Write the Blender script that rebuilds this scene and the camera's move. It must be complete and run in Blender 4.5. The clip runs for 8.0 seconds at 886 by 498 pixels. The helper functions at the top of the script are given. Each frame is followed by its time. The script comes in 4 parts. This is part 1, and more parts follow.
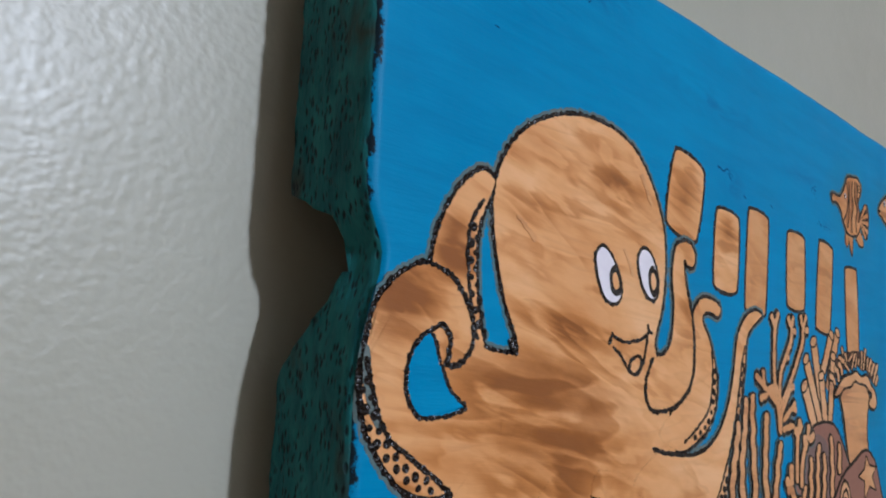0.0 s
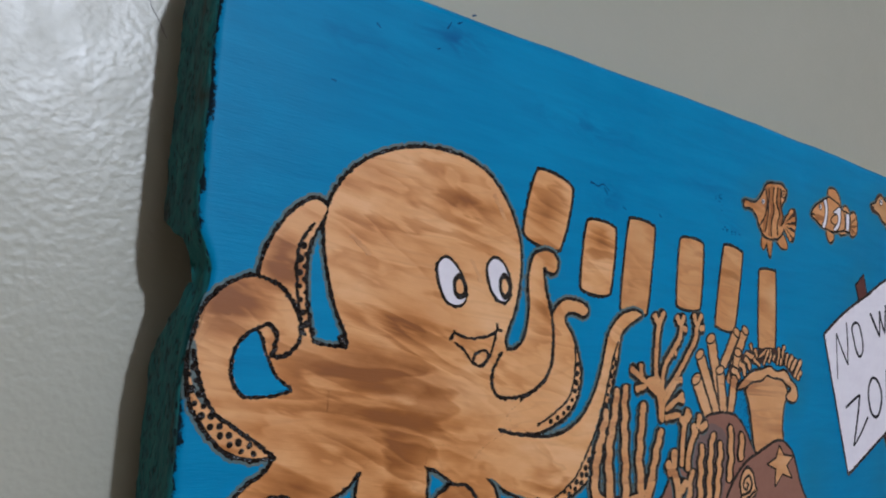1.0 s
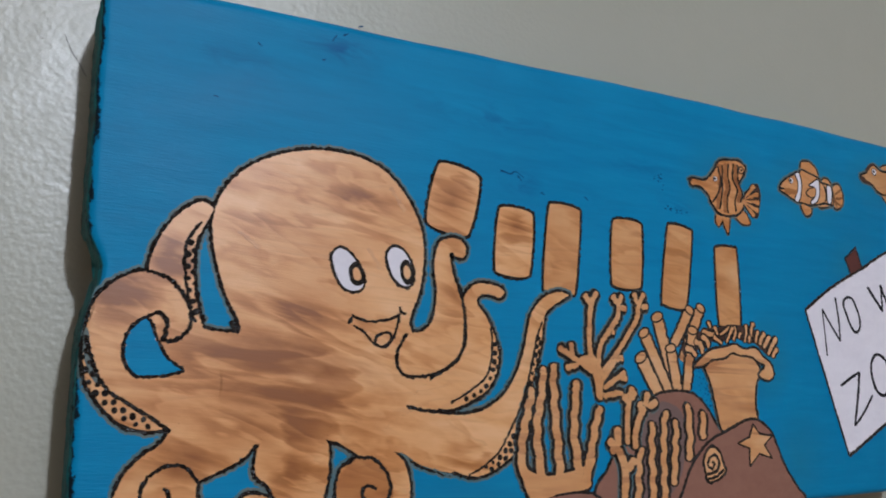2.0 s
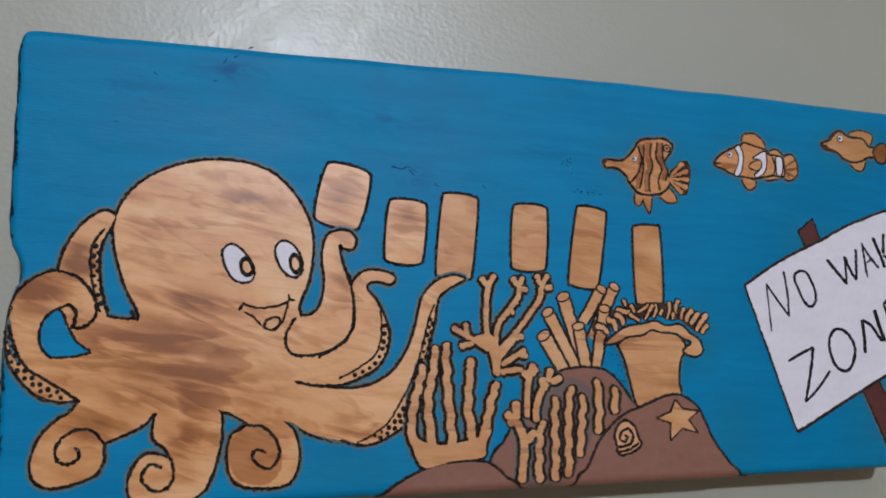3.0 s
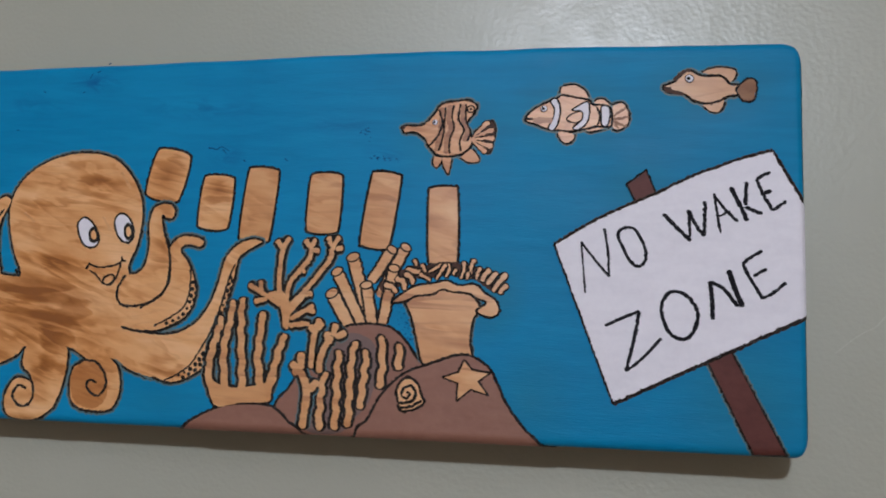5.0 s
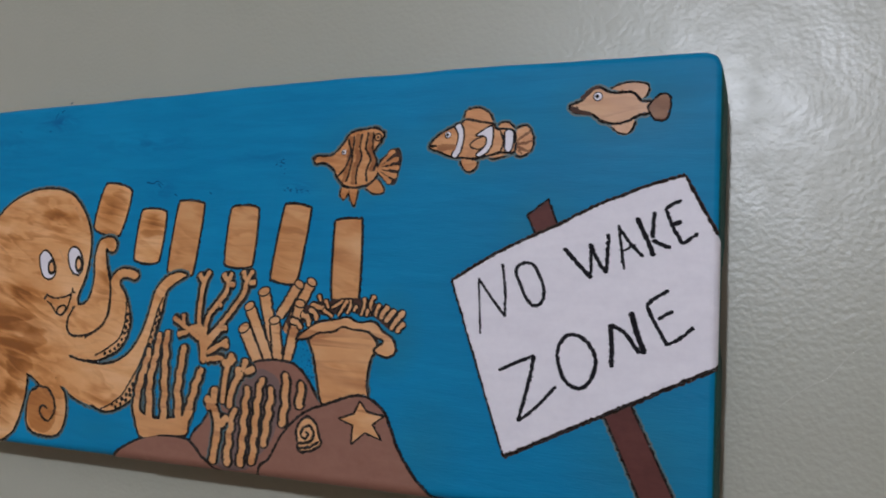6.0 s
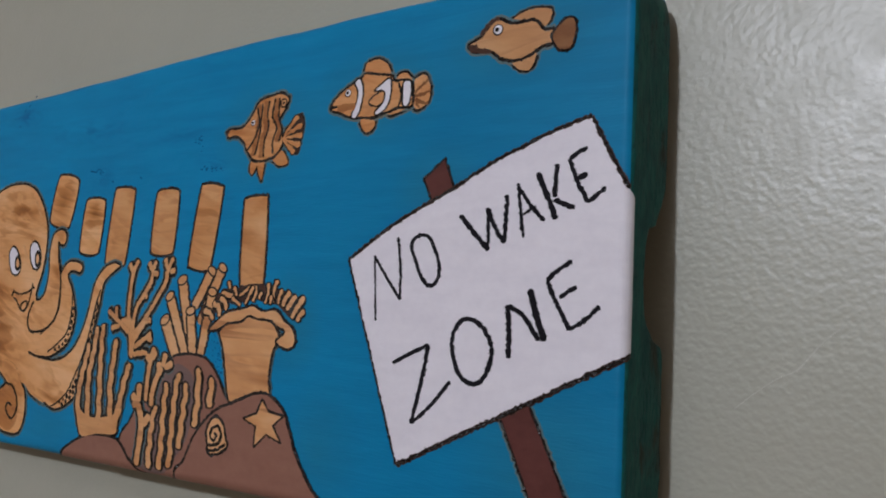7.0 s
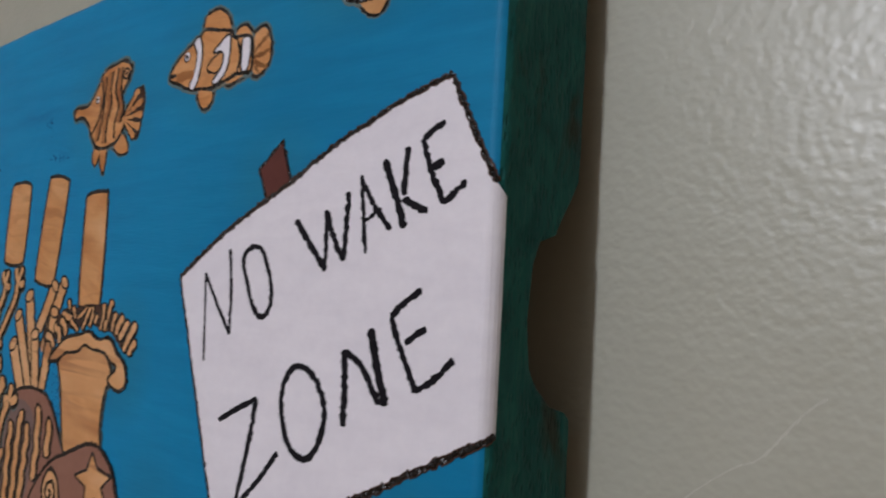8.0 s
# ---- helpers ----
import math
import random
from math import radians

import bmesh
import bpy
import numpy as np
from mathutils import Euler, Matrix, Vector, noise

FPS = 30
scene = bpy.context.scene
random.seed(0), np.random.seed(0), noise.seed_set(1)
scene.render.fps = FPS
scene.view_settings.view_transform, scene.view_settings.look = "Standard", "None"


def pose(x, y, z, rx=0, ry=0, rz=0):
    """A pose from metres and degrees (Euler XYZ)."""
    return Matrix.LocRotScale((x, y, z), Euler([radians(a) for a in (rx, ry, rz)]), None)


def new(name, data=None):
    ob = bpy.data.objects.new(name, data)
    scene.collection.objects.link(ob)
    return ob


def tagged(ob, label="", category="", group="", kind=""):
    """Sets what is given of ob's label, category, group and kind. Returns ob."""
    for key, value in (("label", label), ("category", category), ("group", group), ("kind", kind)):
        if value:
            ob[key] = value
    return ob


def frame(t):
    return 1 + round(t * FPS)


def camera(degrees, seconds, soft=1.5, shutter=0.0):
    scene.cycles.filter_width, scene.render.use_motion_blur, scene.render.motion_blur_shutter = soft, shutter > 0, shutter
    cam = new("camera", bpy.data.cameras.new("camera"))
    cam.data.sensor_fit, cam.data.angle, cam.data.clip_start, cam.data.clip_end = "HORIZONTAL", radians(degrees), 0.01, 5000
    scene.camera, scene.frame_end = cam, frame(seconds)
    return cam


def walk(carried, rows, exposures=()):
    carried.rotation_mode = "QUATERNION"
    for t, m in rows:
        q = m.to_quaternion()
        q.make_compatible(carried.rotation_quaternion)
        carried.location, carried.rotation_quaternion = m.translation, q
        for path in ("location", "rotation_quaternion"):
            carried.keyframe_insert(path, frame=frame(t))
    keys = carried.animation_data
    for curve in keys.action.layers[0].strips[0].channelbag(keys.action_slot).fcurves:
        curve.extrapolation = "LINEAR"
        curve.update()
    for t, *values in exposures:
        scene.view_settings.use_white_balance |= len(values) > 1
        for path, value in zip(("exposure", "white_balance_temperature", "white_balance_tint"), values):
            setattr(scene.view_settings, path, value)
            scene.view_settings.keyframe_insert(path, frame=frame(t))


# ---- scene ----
cam = camera(58.6, 8.0, soft=1.85, shutter=0.25)
PATH = [
    (0.0, -0.5300, -0.1244, 0.0722, 97.57, -2.61, -44.09),
    (0.5, -0.5252, -0.1559, 0.0704, 96.69, -3.13, -41.67),
    (1.0, -0.5035, -0.2036, 0.0797, 95.92, -3.61, -37.01),
    (1.5, -0.4800, -0.2441, 0.0732, 96.26, -2.78, -31.42),
    (1.7, -0.4685, -0.2487, 0.0668, 97.55, -1.67, -30.13),
    (2.8, -0.3691, -0.3184, 0.0635, 96.80, 0.40, -17.50),
    (3.0, -0.3516, -0.3299, 0.0683, 95.94, 0.09, -15.21),
    (3.5, -0.2965, -0.3496, 0.0653, 96.48, -0.06, -10.05),
    (4.0, -0.2311, -0.3631, 0.0577, 96.27, -0.50, -5.11),
    (4.2, -0.1978, -0.3632, 0.0491, 96.99, -0.46, -1.25),
    (5.5, -0.0371, -0.3416, 0.0332, 98.46, -2.73, 16.69),
    (6.0, 0.0163, -0.3089, 0.0567, 97.95, -3.12, 22.71),
    (6.5, 0.0526, -0.2649, 0.0556, 98.20, -3.72, 28.00),
    (7.0, 0.0812, -0.2180, 0.0594, 97.14, -2.51, 34.31),
    (7.5, 0.0940, -0.1707, 0.0691, 96.37, -2.26, 39.10),
    (8.0, 0.0856, -0.1225, 0.0803, 95.48, -2.69, 39.56),
]
EXPOSE = [(0.0, 0.35, 6000, 10), (0.7, 0.15, 6050, 10), (1.5, 0.05, 6250, 10), (3.5, 0.0, 6300, 10), (5.5, -0.06, 6380, 10), (6.5, -0.18, 6400, 12), (7.0, -0.17, 6480, 12), (8.0, -0.06, 6700, 12)]
walk(cam, [(t, pose(x, y, z, rx, ry, rz)) for t, x, y, z, rx, ry, rz in PATH], EXPOSE)


# ---- light ----
world = bpy.data.worlds.new("world")
scene.world = world
world.use_nodes = True
world.node_tree.nodes["Background"].inputs["Color"].default_value = (0.02, 0.02, 0.02, 1)

lamp = new("room_lamp", bpy.data.lights.new("room_lamp", "POINT"))
lamp.data.energy = 190
lamp.data.shadow_soft_size = 0.056
lamp.data.color = (0.865, 0.92, 1.05)
lamp.location = (-0.08, -3.0, 1.14)

# ---- sizes, metres; x along the wall, y into it, z up from the plaque's lower edge ----
X0, X1 = -0.4331, -0.0020       # ends of the plaque
THICK = 0.0278                  # board thickness
WALL_Y = 0.0380                 # face of the wall
EDGE = 0.004                    # rounding of the long edges
END = 0.003                     # rounding of the ends
MM = 0.001
RELIEF = 0.0025                 # metres of relief for each unit of height of the burnt pieces


# ---- materials ----
class Mat:
    """A node material with a short way to add nodes."""

    def __init__(self, name, rough=0.5, spec=0.5):
        self.mat = bpy.data.materials.new(name)
        self.mat.use_nodes = True
        self.tree = self.mat.node_tree
        self.bsdf = self.tree.nodes["Principled BSDF"]
        self.bsdf.inputs["Roughness"].default_value = rough
        self.bsdf.inputs["Specular IOR Level"].default_value = spec
        self.coord = self.tree.nodes.new("ShaderNodeTexCoord")

    def link(self, a, b):
        self.tree.links.new(a, b)

    def mapped(self, scale=(1, 1, 1), turn=0.0, shift=(0, 0, 0)):
        n = self.tree.nodes.new("ShaderNodeMapping")
        n.vector_type = "TEXTURE"  # turn first, then stretch
        n.inputs["Scale"].default_value = tuple(1 / q for q in scale)
        n.inputs["Rotation"].default_value = (0, radians(turn), 0)
        n.inputs["Location"].default_value = shift
        self.link(self.coord.outputs["Object"], n.inputs["Vector"])
        return n.outputs["Vector"]

    def noise(self, vec, scale, detail=4.0, rough=0.55, distortion=0.0):
        n = self.tree.nodes.new("ShaderNodeTexNoise")
        n.inputs["Scale"].default_value = scale
        n.inputs["Detail"].default_value = detail
        n.inputs["Roughness"].default_value = rough
        n.inputs["Distortion"].default_value = distortion
        self.link(vec, n.inputs["Vector"])
        return n.outputs["Fac"]

    def voronoi(self, vec, scale, feature="F1"):
        n = self.tree.nodes.new("ShaderNodeTexVoronoi")
        n.feature = feature
        n.inputs["Scale"].default_value = scale
        self.link(vec, n.inputs["Vector"])
        return n.outputs["Distance"]

    def ramp(self, fac, *stops):
        n = self.tree.nodes.new("ShaderNodeValToRGB")
        el = n.color_ramp.elements
        while len(el) < len(stops):
            el.new(0.5)
        for e, (p, c) in zip(el, stops):
            e.position = p
            e.color = (*c, 1) if len(c) == 3 else (c[0], c[0], c[0], 1)
        self.link(fac, n.inputs["Fac"])
        return n.outputs["Color"]

    def mix(self, a, b, fac, mode="MIX"):
        n = self.tree.nodes.new("ShaderNodeMix")
        n.data_type, n.blend_type = "RGBA", mode
        fin = [i for i in n.inputs if i.name == "Factor" and i.type == "VALUE"][0]
        ain = [i for i in n.inputs if i.name == "A" and i.type == "RGBA"][0]
        bin_ = [i for i in n.inputs if i.name == "B" and i.type == "RGBA"][0]
        for sock, v in ((fin, fac), (ain, a), (bin_, b)):
            if isinstance(v, (int, float)):
                sock.default_value = v
            elif isinstance(v, tuple):
                sock.default_value = (*v, 1)
            else:
                self.link(v, sock)
        return [o for o in n.outputs if o.type == "RGBA"][0]

    def sums(self, a, b, op="ADD"):
        n = self.tree.nodes.new("ShaderNodeMath")
        n.operation = op
        for sock, v in zip(n.inputs, (a, b)):
            if isinstance(v, (int, float)):
                sock.default_value = v
            else:
                self.link(v, sock)
        return n.outputs[0]

    def colour(self, v):
        if isinstance(v, tuple):
            self.bsdf.inputs["Base Color"].default_value = (*v, 1)
        else:
            self.link(v, self.bsdf.inputs["Base Color"])

    def rough(self, v):
        self.link(v, self.bsdf.inputs["Roughness"])

    def bump(self, height, metres, strength=1.0):
        n = self.tree.nodes.new("ShaderNodeBump")
        n.inputs["Distance"].default_value = metres
        n.inputs["Strength"].default_value = strength
        self.link(height, n.inputs["Height"])
        self.link(n.outputs["Normal"], self.bsdf.inputs["Normal"])

    def ball(self, x, z, rx, rz, turn=0.0):
        """1 at a place on the board's face, in mm, falling to 0 at its half width and half height."""
        g = self.tree.nodes.new("ShaderNodeTexGradient")
        g.gradient_type = "SPHERICAL"
        n = self.tree.nodes.new("ShaderNodeMapping")
        n.vector_type = "TEXTURE"
        n.inputs["Location"].default_value = (x * MM, 0, z * MM)
        n.inputs["Scale"].default_value = (rx * MM, 1, rz * MM)
        n.inputs["Rotation"].default_value = (0, radians(turn), 0)
        self.link(self.coord.outputs["Object"], n.inputs["Vector"])
        self.link(n.outputs["Vector"], g.inputs["Vector"])
        return g.outputs["Fac"]

    def coat(self, weight, rough):
        self.bsdf.inputs["Coat Weight"].default_value = weight
        self.bsdf.inputs["Coat Roughness"].default_value = rough


def wall_paint():
    m = Mat("wall_paint", 0.36, 0.6)
    v = m.mapped()
    big = m.noise(v, 6, 3)
    fine = m.noise(v, 60, 4)
    m.colour(m.mix(m.ramp(big, (0.3, (0.372, 0.374, 0.298)), (0.7, (0.417, 0.419, 0.338))),
                   m.ramp(fine, (0.3, (0.385, 0.38, 0.31)), (0.7, (0.405, 0.40, 0.33))), 0.4))
    peel = m.noise(m.mapped((1.0, 1.0, 1.1)), 400, 1.2, 0.45, 0.0)
    wide = m.noise(v, 75, 3, 0.5)
    m.bump(m.sums(m.sums(peel, 0.6, "MULTIPLY"), m.sums(wide, 0.24, "MULTIPLY")), 0.0014, 0.22)
    m.rough(m.ramp(m.noise(v, 90, 3), (0.3, (0.33,)), (0.7, (0.41,))))
    return m.mat


def plain_paint(name, a, b, scale=3):
    m = Mat(name, 0.6)
    v = m.mapped()
    m.colour(m.ramp(m.noise(v, scale, 5), (0.3, a), (0.7, b)))
    m.bump(m.noise(v, 180, 3), 0.001, 0.3)
    return m.mat


# where heat has tanned the paint round the burnt pieces, and darker brush marks: centre x, z, half width, half height (mm), strength
TANNED = ((-160, 145, 34, 28, 0.55), (-103, 151, 36, 22, 0.55), (-43, 161, 34, 18, 0.6), (-139, 66, 18, 24, 0.6), (-30, 22, 34, 34, 0.55),
          (-72, 112, 22, 20, 0.5), (-300, 12, 40, 16, 0.35), (-120, 18, 22, 30, 0.4))
BRUSHED = ((-352, 176, 22, 7, 0.8), (-214, 149, 26, 6, 0.35), (-192, 134, 14, 5, 0.4), (-275, 135, 12, 7, 0.7), (-390, 165, 34, 9, 0.4), (-290, 160, 44, 8, 0.5))


def blue_paint():
    m = Mat("blue_paint", 0.5, 0.13)
    streak = m.noise(m.mapped((1, 1, 9), 2), 22, 5, 0.6, 0.5)
    cloud = m.noise(m.mapped((1, 1, 2)), 14, 4, 0.55)
    fine = m.noise(m.mapped((1, 1, 14), 1), 90, 4, 0.6)
    base = m.ramp(streak, (0.32, (0.0008, 0.188, 0.395)), (0.52, (0.001, 0.236, 0.480)), (0.72, (0.004, 0.280, 0.535)))
    tone = m.ramp(cloud, (0.3, (0.0006, 0.176, 0.36)), (0.72, (0.006, 0.262, 0.485)))
    paint = m.mix(m.mix(base, tone, 0.5), m.ramp(fine, (0.35, (0.0006, 0.185, 0.365)), (0.7, (0.006, 0.252, 0.465))), 0.16)
    # paint deepens to teal towards the far end; fading light is painted in too
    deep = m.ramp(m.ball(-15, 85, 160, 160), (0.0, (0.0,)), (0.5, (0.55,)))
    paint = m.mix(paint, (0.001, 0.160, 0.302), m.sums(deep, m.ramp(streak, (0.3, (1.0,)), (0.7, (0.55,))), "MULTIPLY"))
    dab = m.noise(m.mapped((1, 1, 3), 8), 55, 4, 0.6, 0.8)

    def patches(places, turn):
        total = 0.0
        for x, z, rx, rz, gain in places:
            total = m.sums(total, m.sums(m.ball(x, z, rx, rz, turn), gain, "MULTIPLY"))
        return total

    paint = m.mix(paint, (0.0004, 0.085, 0.235), m.sums(patches(BRUSHED, 4), m.ramp(dab, (0.40, (0.0,)), (0.62, (1.0,))), "MULTIPLY"))
    paint = m.mix(paint, (0.022, 0.150, 0.170), m.sums(patches(TANNED, 0), m.ramp(cloud, (0.3, (0.6,)), (0.7, (1.0,))), "MULTIPLY"))
    # chips along the broken first end
    axes = m.tree.nodes.new("ShaderNodeSeparateXYZ")
    m.link(m.coord.outputs["Object"], axes.inputs[0])
    near = m.sums(m.sums(m.sums(axes.outputs["X"], -X0, "ADD"), 0.0055, "DIVIDE"), m.noise(m.mapped((1, 1, 0.8)), 330, 4, 0.7), "SUBTRACT")
    near = m.sums(near, m.noise(m.mapped(), 60, 2), "SUBTRACT")
    chip = m.ramp(m.sums(near, 0.83, "ADD"), (0.02, (1.0,)), (0.12, (0.0,)))
    m.colour(m.mix(paint, (0.004, 0.012, 0.018), chip))
    m.rough(m.ramp(cloud, (0.3, (0.40,)), (0.7, (0.55,))))
    wave = m.sums(m.noise(m.mapped((1, 1, 1.6)), 24, 3, 0.5, 0.4), 5.0, "MULTIPLY")
    m.bump(m.sums(wave, m.sums(m.noise(m.mapped((1, 1, 10), 2), 160, 4), m.noise(m.mapped(), 60, 3))), 0.0003, 0.4)
    return m.mat


def end_paint(name, dark, light, pits):
    m = Mat(name, 0.6, 0.15)
    v = m.mapped((1, 1.6, 0.7))
    wash = m.noise(v, 90, 5, 0.6, 0.8)
    col = m.ramp(wash, (0.3, dark), (0.7, light))
    stain = m.ramp(m.noise(m.mapped((1, 1.2, 0.5)), 48, 4, 0.6, 0.6), (0.57, (0.0,)), (0.68, (0.7,)))
    col = m.mix(col, (0.045, 0.026, 0.012), stain)
    holes = m.voronoi(m.mapped((1, 1.7, 0.62)), 520)
    gate = m.noise(m.mapped(), 70, 3)
    spot = m.sums(m.ramp(holes, (0.20, (1.0,)), (0.42, (0.0,))), m.ramp(gate, (0.38, (0.0,)), (0.50, (1.0,))), "MULTIPLY")
    m.colour(m.mix(col, (0.006, 0.012, 0.016), m.sums(spot, pits, "MULTIPLY")))
    brush = m.noise(m.mapped((1, 3, 0.35)), 260, 4)
    m.bump(m.sums(brush, m.sums(spot, -1.2, "MULTIPLY")), 0.0006, 0.6)
    return m.mat


# where the torch lingered: centre x, z, half width, half height (mm), strength; below 0 pales the wood
SINGED = ((-378, 64, 48, 17, 1.1), (-366, 28, 17, 24, 0.75), (-337, 121, 22, 5, 1.0), (-333, 109, 20, 10, 0.6), (-422, 84, 14, 11, 1.7),
          (-408, 97, 9, 14, 1.3), (-397, 34, 20, 9, 0.7), (-288, 52, 40, 14, -0.4), (-306, 125, 14, 20, 0.9), (-278, 117, 12, 9, 0.7),
          (-366, 80, 30, 5, 1.1), (-300, 33, 16, 10, 0.6), (-404, 26, 24, 18, 0.5), (-340, 24, 18, 18, 0.7), (-372, 47, 50, 12, 0.7),
          (-379, 109, 17, 5, 0.7), (-304, 90, 12, 20, 0.9))


def wood(name, burnt, hue=(1, 1, 1), spots=(), rings=0.4, count=11.0, bias=0.0, varnish=0.85):
    """Varnished pine, grain along x; burnt: how deep the torch has browned it, bias: how widely; rings: how strong the grain shows."""
    def c(r, g, b):
        return (r * hue[0], g * hue[1], b * hue[2])
    m = Mat(name, 0.5, 0.2)
    # growth rings: soft towards one side, sharp on the other
    field = m.noise(m.mapped((1, 1, 6 if count > 10 else 11), 3), 9, 3, 0.5, 0.9 if count > 10 else 0.3)
    saw = m.sums(m.sums(field, count, "MULTIPLY"), 0.0, "FRACT")
    ring_line = m.ramp(saw, (0.0, (0.0,)), (0.55, (0.12,)), (0.90, (1.0,)), (1.0, (0.0,)))
    gate = m.ramp(m.noise(m.mapped((1, 1, 3)), 24, 3), (0.40, (0.15,)), (0.62, (1.0,)))
    cloud = m.noise(m.mapped((1, 1, 2.4), 9), 26, 4, 0.55, 0.5)
    fibre = m.noise(m.mapped((1, 1, 16), 6), 75, 4, 0.65, 0.3)
    pale = m.ramp(cloud, (0.32, c(0.70, 0.365, 0.145)), (0.5, c(0.80, 0.460, 0.205)), (0.68, c(0.88, 0.575, 0.310)))
    pale = m.mix(pale, m.ramp(fibre, (0.30, c(0.64, 0.33, 0.13)), (0.6, c(0.82, 0.46, 0.23))), 0.14)
    tone = m.mix(pale, c(0.46, 0.205, 0.078), m.sums(m.sums(ring_line, gate, "MULTIPLY"), rings, "MULTIPLY"))
    # torch marks: clouds of brown, brushed into slanting bands that end sharply on one side
    cloudy = m.noise(m.mapped((1, 1, 2.2), 14, (0.31, 0, 0.2)), 20, 5, 0.55, 1.0)
    combed = m.noise(m.mapped((1, 1, 8), 11), 22, 4, 0.55, 0.5)
    def bands(shift, scale, count, turn):
        f = m.sums(m.sums(m.noise(m.mapped((1, 1, 4.5), turn, shift), scale, 4, 0.5, 0.5), count, "MULTIPLY"), 0.0, "FRACT")
        return m.ramp(f, (0.0, (0.0,)), (0.66, (0.9,)), (0.84, (1.0,)), (1.0, (0.0,)))

    brushed = m.sums(m.sums(bands((0.1, 0, 0.3), 8, 7.0, 12), 0.26, "MULTIPLY"), m.sums(bands((0.6, 0, 0.1), 13, 8.0, 17), 0.22, "MULTIPLY"))
    heat = m.sums(m.sums(m.sums(cloudy, 0.80, "MULTIPLY"), m.sums(combed, 0.45, "MULTIPLY")), m.sums(brushed, 0.745 - bias, "SUBTRACT"))
    for x, z, rx, rz, gain in spots:
        heat = m.sums(heat, m.sums(m.ball(x, z, rx, rz, 9), 0.63 * gain, "MULTIPLY"))
    amount = m.ramp(heat, (0.08, (0.0,)), (0.27, (0.36,)), (0.47, (0.76,)), (0.72, (1.0,)))
    char = m.ramp(heat, (0.10, c(0.66, 0.285, 0.060)), (0.36, c(0.49, 0.172, 0.016)), (0.80, c(0.25, 0.078, 0.006)))
    m.colour(m.mix(tone, char, m.sums(amount, burnt, "MULTIPLY")))
    m.bump(m.sums(fibre, m.noise(m.mapped(), 160, 3)), 0.0003, 0.35)
    m.rough(m.ramp(m.noise(m.mapped(), 120, 3), (0.3, (0.38,)), (0.7, (0.50,))))
    m.coat(varnish, 0.37)
    return m.mat


def burnt_line():
    """Glossy char, pitted where the hot tip was set down."""
    m = Mat("burnt_line", 0.26, 0.40)
    n = m.noise(m.mapped(), 380, 4, 0.7)
    m.colour(m.ramp(n, (0.42, (0.005, 0.0035, 0.0035)), (0.62, (0.012, 0.007, 0.005)), (0.82, (0.07, 0.034, 0.018))))
    m.bump(m.sums(m.noise(m.mapped(), 620, 3, 0.6), m.voronoi(m.mapped(), 900)), 0.0010, 0.75)
    return m.mat


def flat_paint(name, a, b, rough=0.5, stretch=(1, 1, 3), spec=0.35):
    m = Mat(name, rough, spec)
    n = m.noise(m.mapped(stretch), 45, 5, 0.6, 0.4)
    f = m.noise(m.mapped(), 300, 4, 0.6)
    m.colour(m.mix(m.ramp(n, (0.3, a), (0.7, b)), m.ramp(f, (0.3, a), (0.7, b)), 0.35))
    m.bump(m.sums(f, n), 0.0003, 0.4)
    return m.mat


def floor_boards():
    m = Mat("floor_boards", 0.4)
    n = m.noise(m.mapped((1, 12, 1)), 3, 6, 0.6, 0.5)
    m.colour(m.ramp(n, (0.3, (0.16, 0.095, 0.05)), (0.7, (0.25, 0.15, 0.085))))
    return m.mat


WALL = wall_paint()
CEILING = plain_paint("ceiling_paint", (0.34, 0.34, 0.33), (0.40, 0.40, 0.39))
PLAIN = plain_paint("side_wall_paint", (0.31, 0.25, 0.18), (0.37, 0.295, 0.21))
SCRATCH = plain_paint("scratch", (0.43, 0.43, 0.365), (0.47, 0.47, 0.40), 60)
SCUFF = plain_paint("scuff", (0.25, 0.25, 0.22), (0.33, 0.33, 0.30), 60)
FLOOR = floor_boards()
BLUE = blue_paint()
END_L = end_paint("green_end_rough", (0.004, 0.066, 0.074), (0.018, 0.165, 0.165), 0.95)
END_R = end_paint("green_end", (0.003, 0.070, 0.064), (0.014, 0.140, 0.120), 0.25)
RAW = flat_paint("raw_wood", (0.13, 0.075, 0.04), (0.22, 0.13, 0.07), 0.7)
WOOD = wood("burnt_pine", 0.95, (0.97, 0.87, 0.79), SINGED, 0.3, varnish=0.8)
LIGHT = wood("pale_pine", 0.45, (0.88, 0.78, 0.72), (), 1.0, 4.5, varnish=0.9)
ORANGE = wood("amber_pine", 0.6, (0.66, 0.47, 0.29), bias=0.2)
LINE = burnt_line()
WHITE = flat_paint("white_paint", (0.72, 0.69, 0.74), (0.82, 0.79, 0.83), 0.55)
CHEEK = wood("scorched_pine", 0.9, (0.50, 0.36, 0.26), bias=0.2, varnish=0.4)
FISH = wood("brown_pine", 0.85, (0.82, 0.66, 0.53), bias=0.08, varnish=0.6)
TAIL = wood("dark_pine", 0.9, (0.33, 0.25, 0.19), bias=0.2, varnish=0.1)
BAR = wood("browned_pine", 0.7, (0.84, 0.72, 0.62), bias=0.1, varnish=0.8)
TAN = wood("tan_pine", 0.15, (0.70, 0.60, 0.50), varnish=0.5)
FRINGE = flat_paint("singed_paint", (0.015, 0.15, 0.21), (0.17, 0.15, 0.10), 0.5)
CHAR = flat_paint("charred_brown", (0.022, 0.012, 0.010), (0.11, 0.052, 0.034), 0.5, spec=0.1)
TEAL = flat_paint("teal_smear", (0.05, 0.10, 0.11), (0.18, 0.20, 0.17), 0.5)
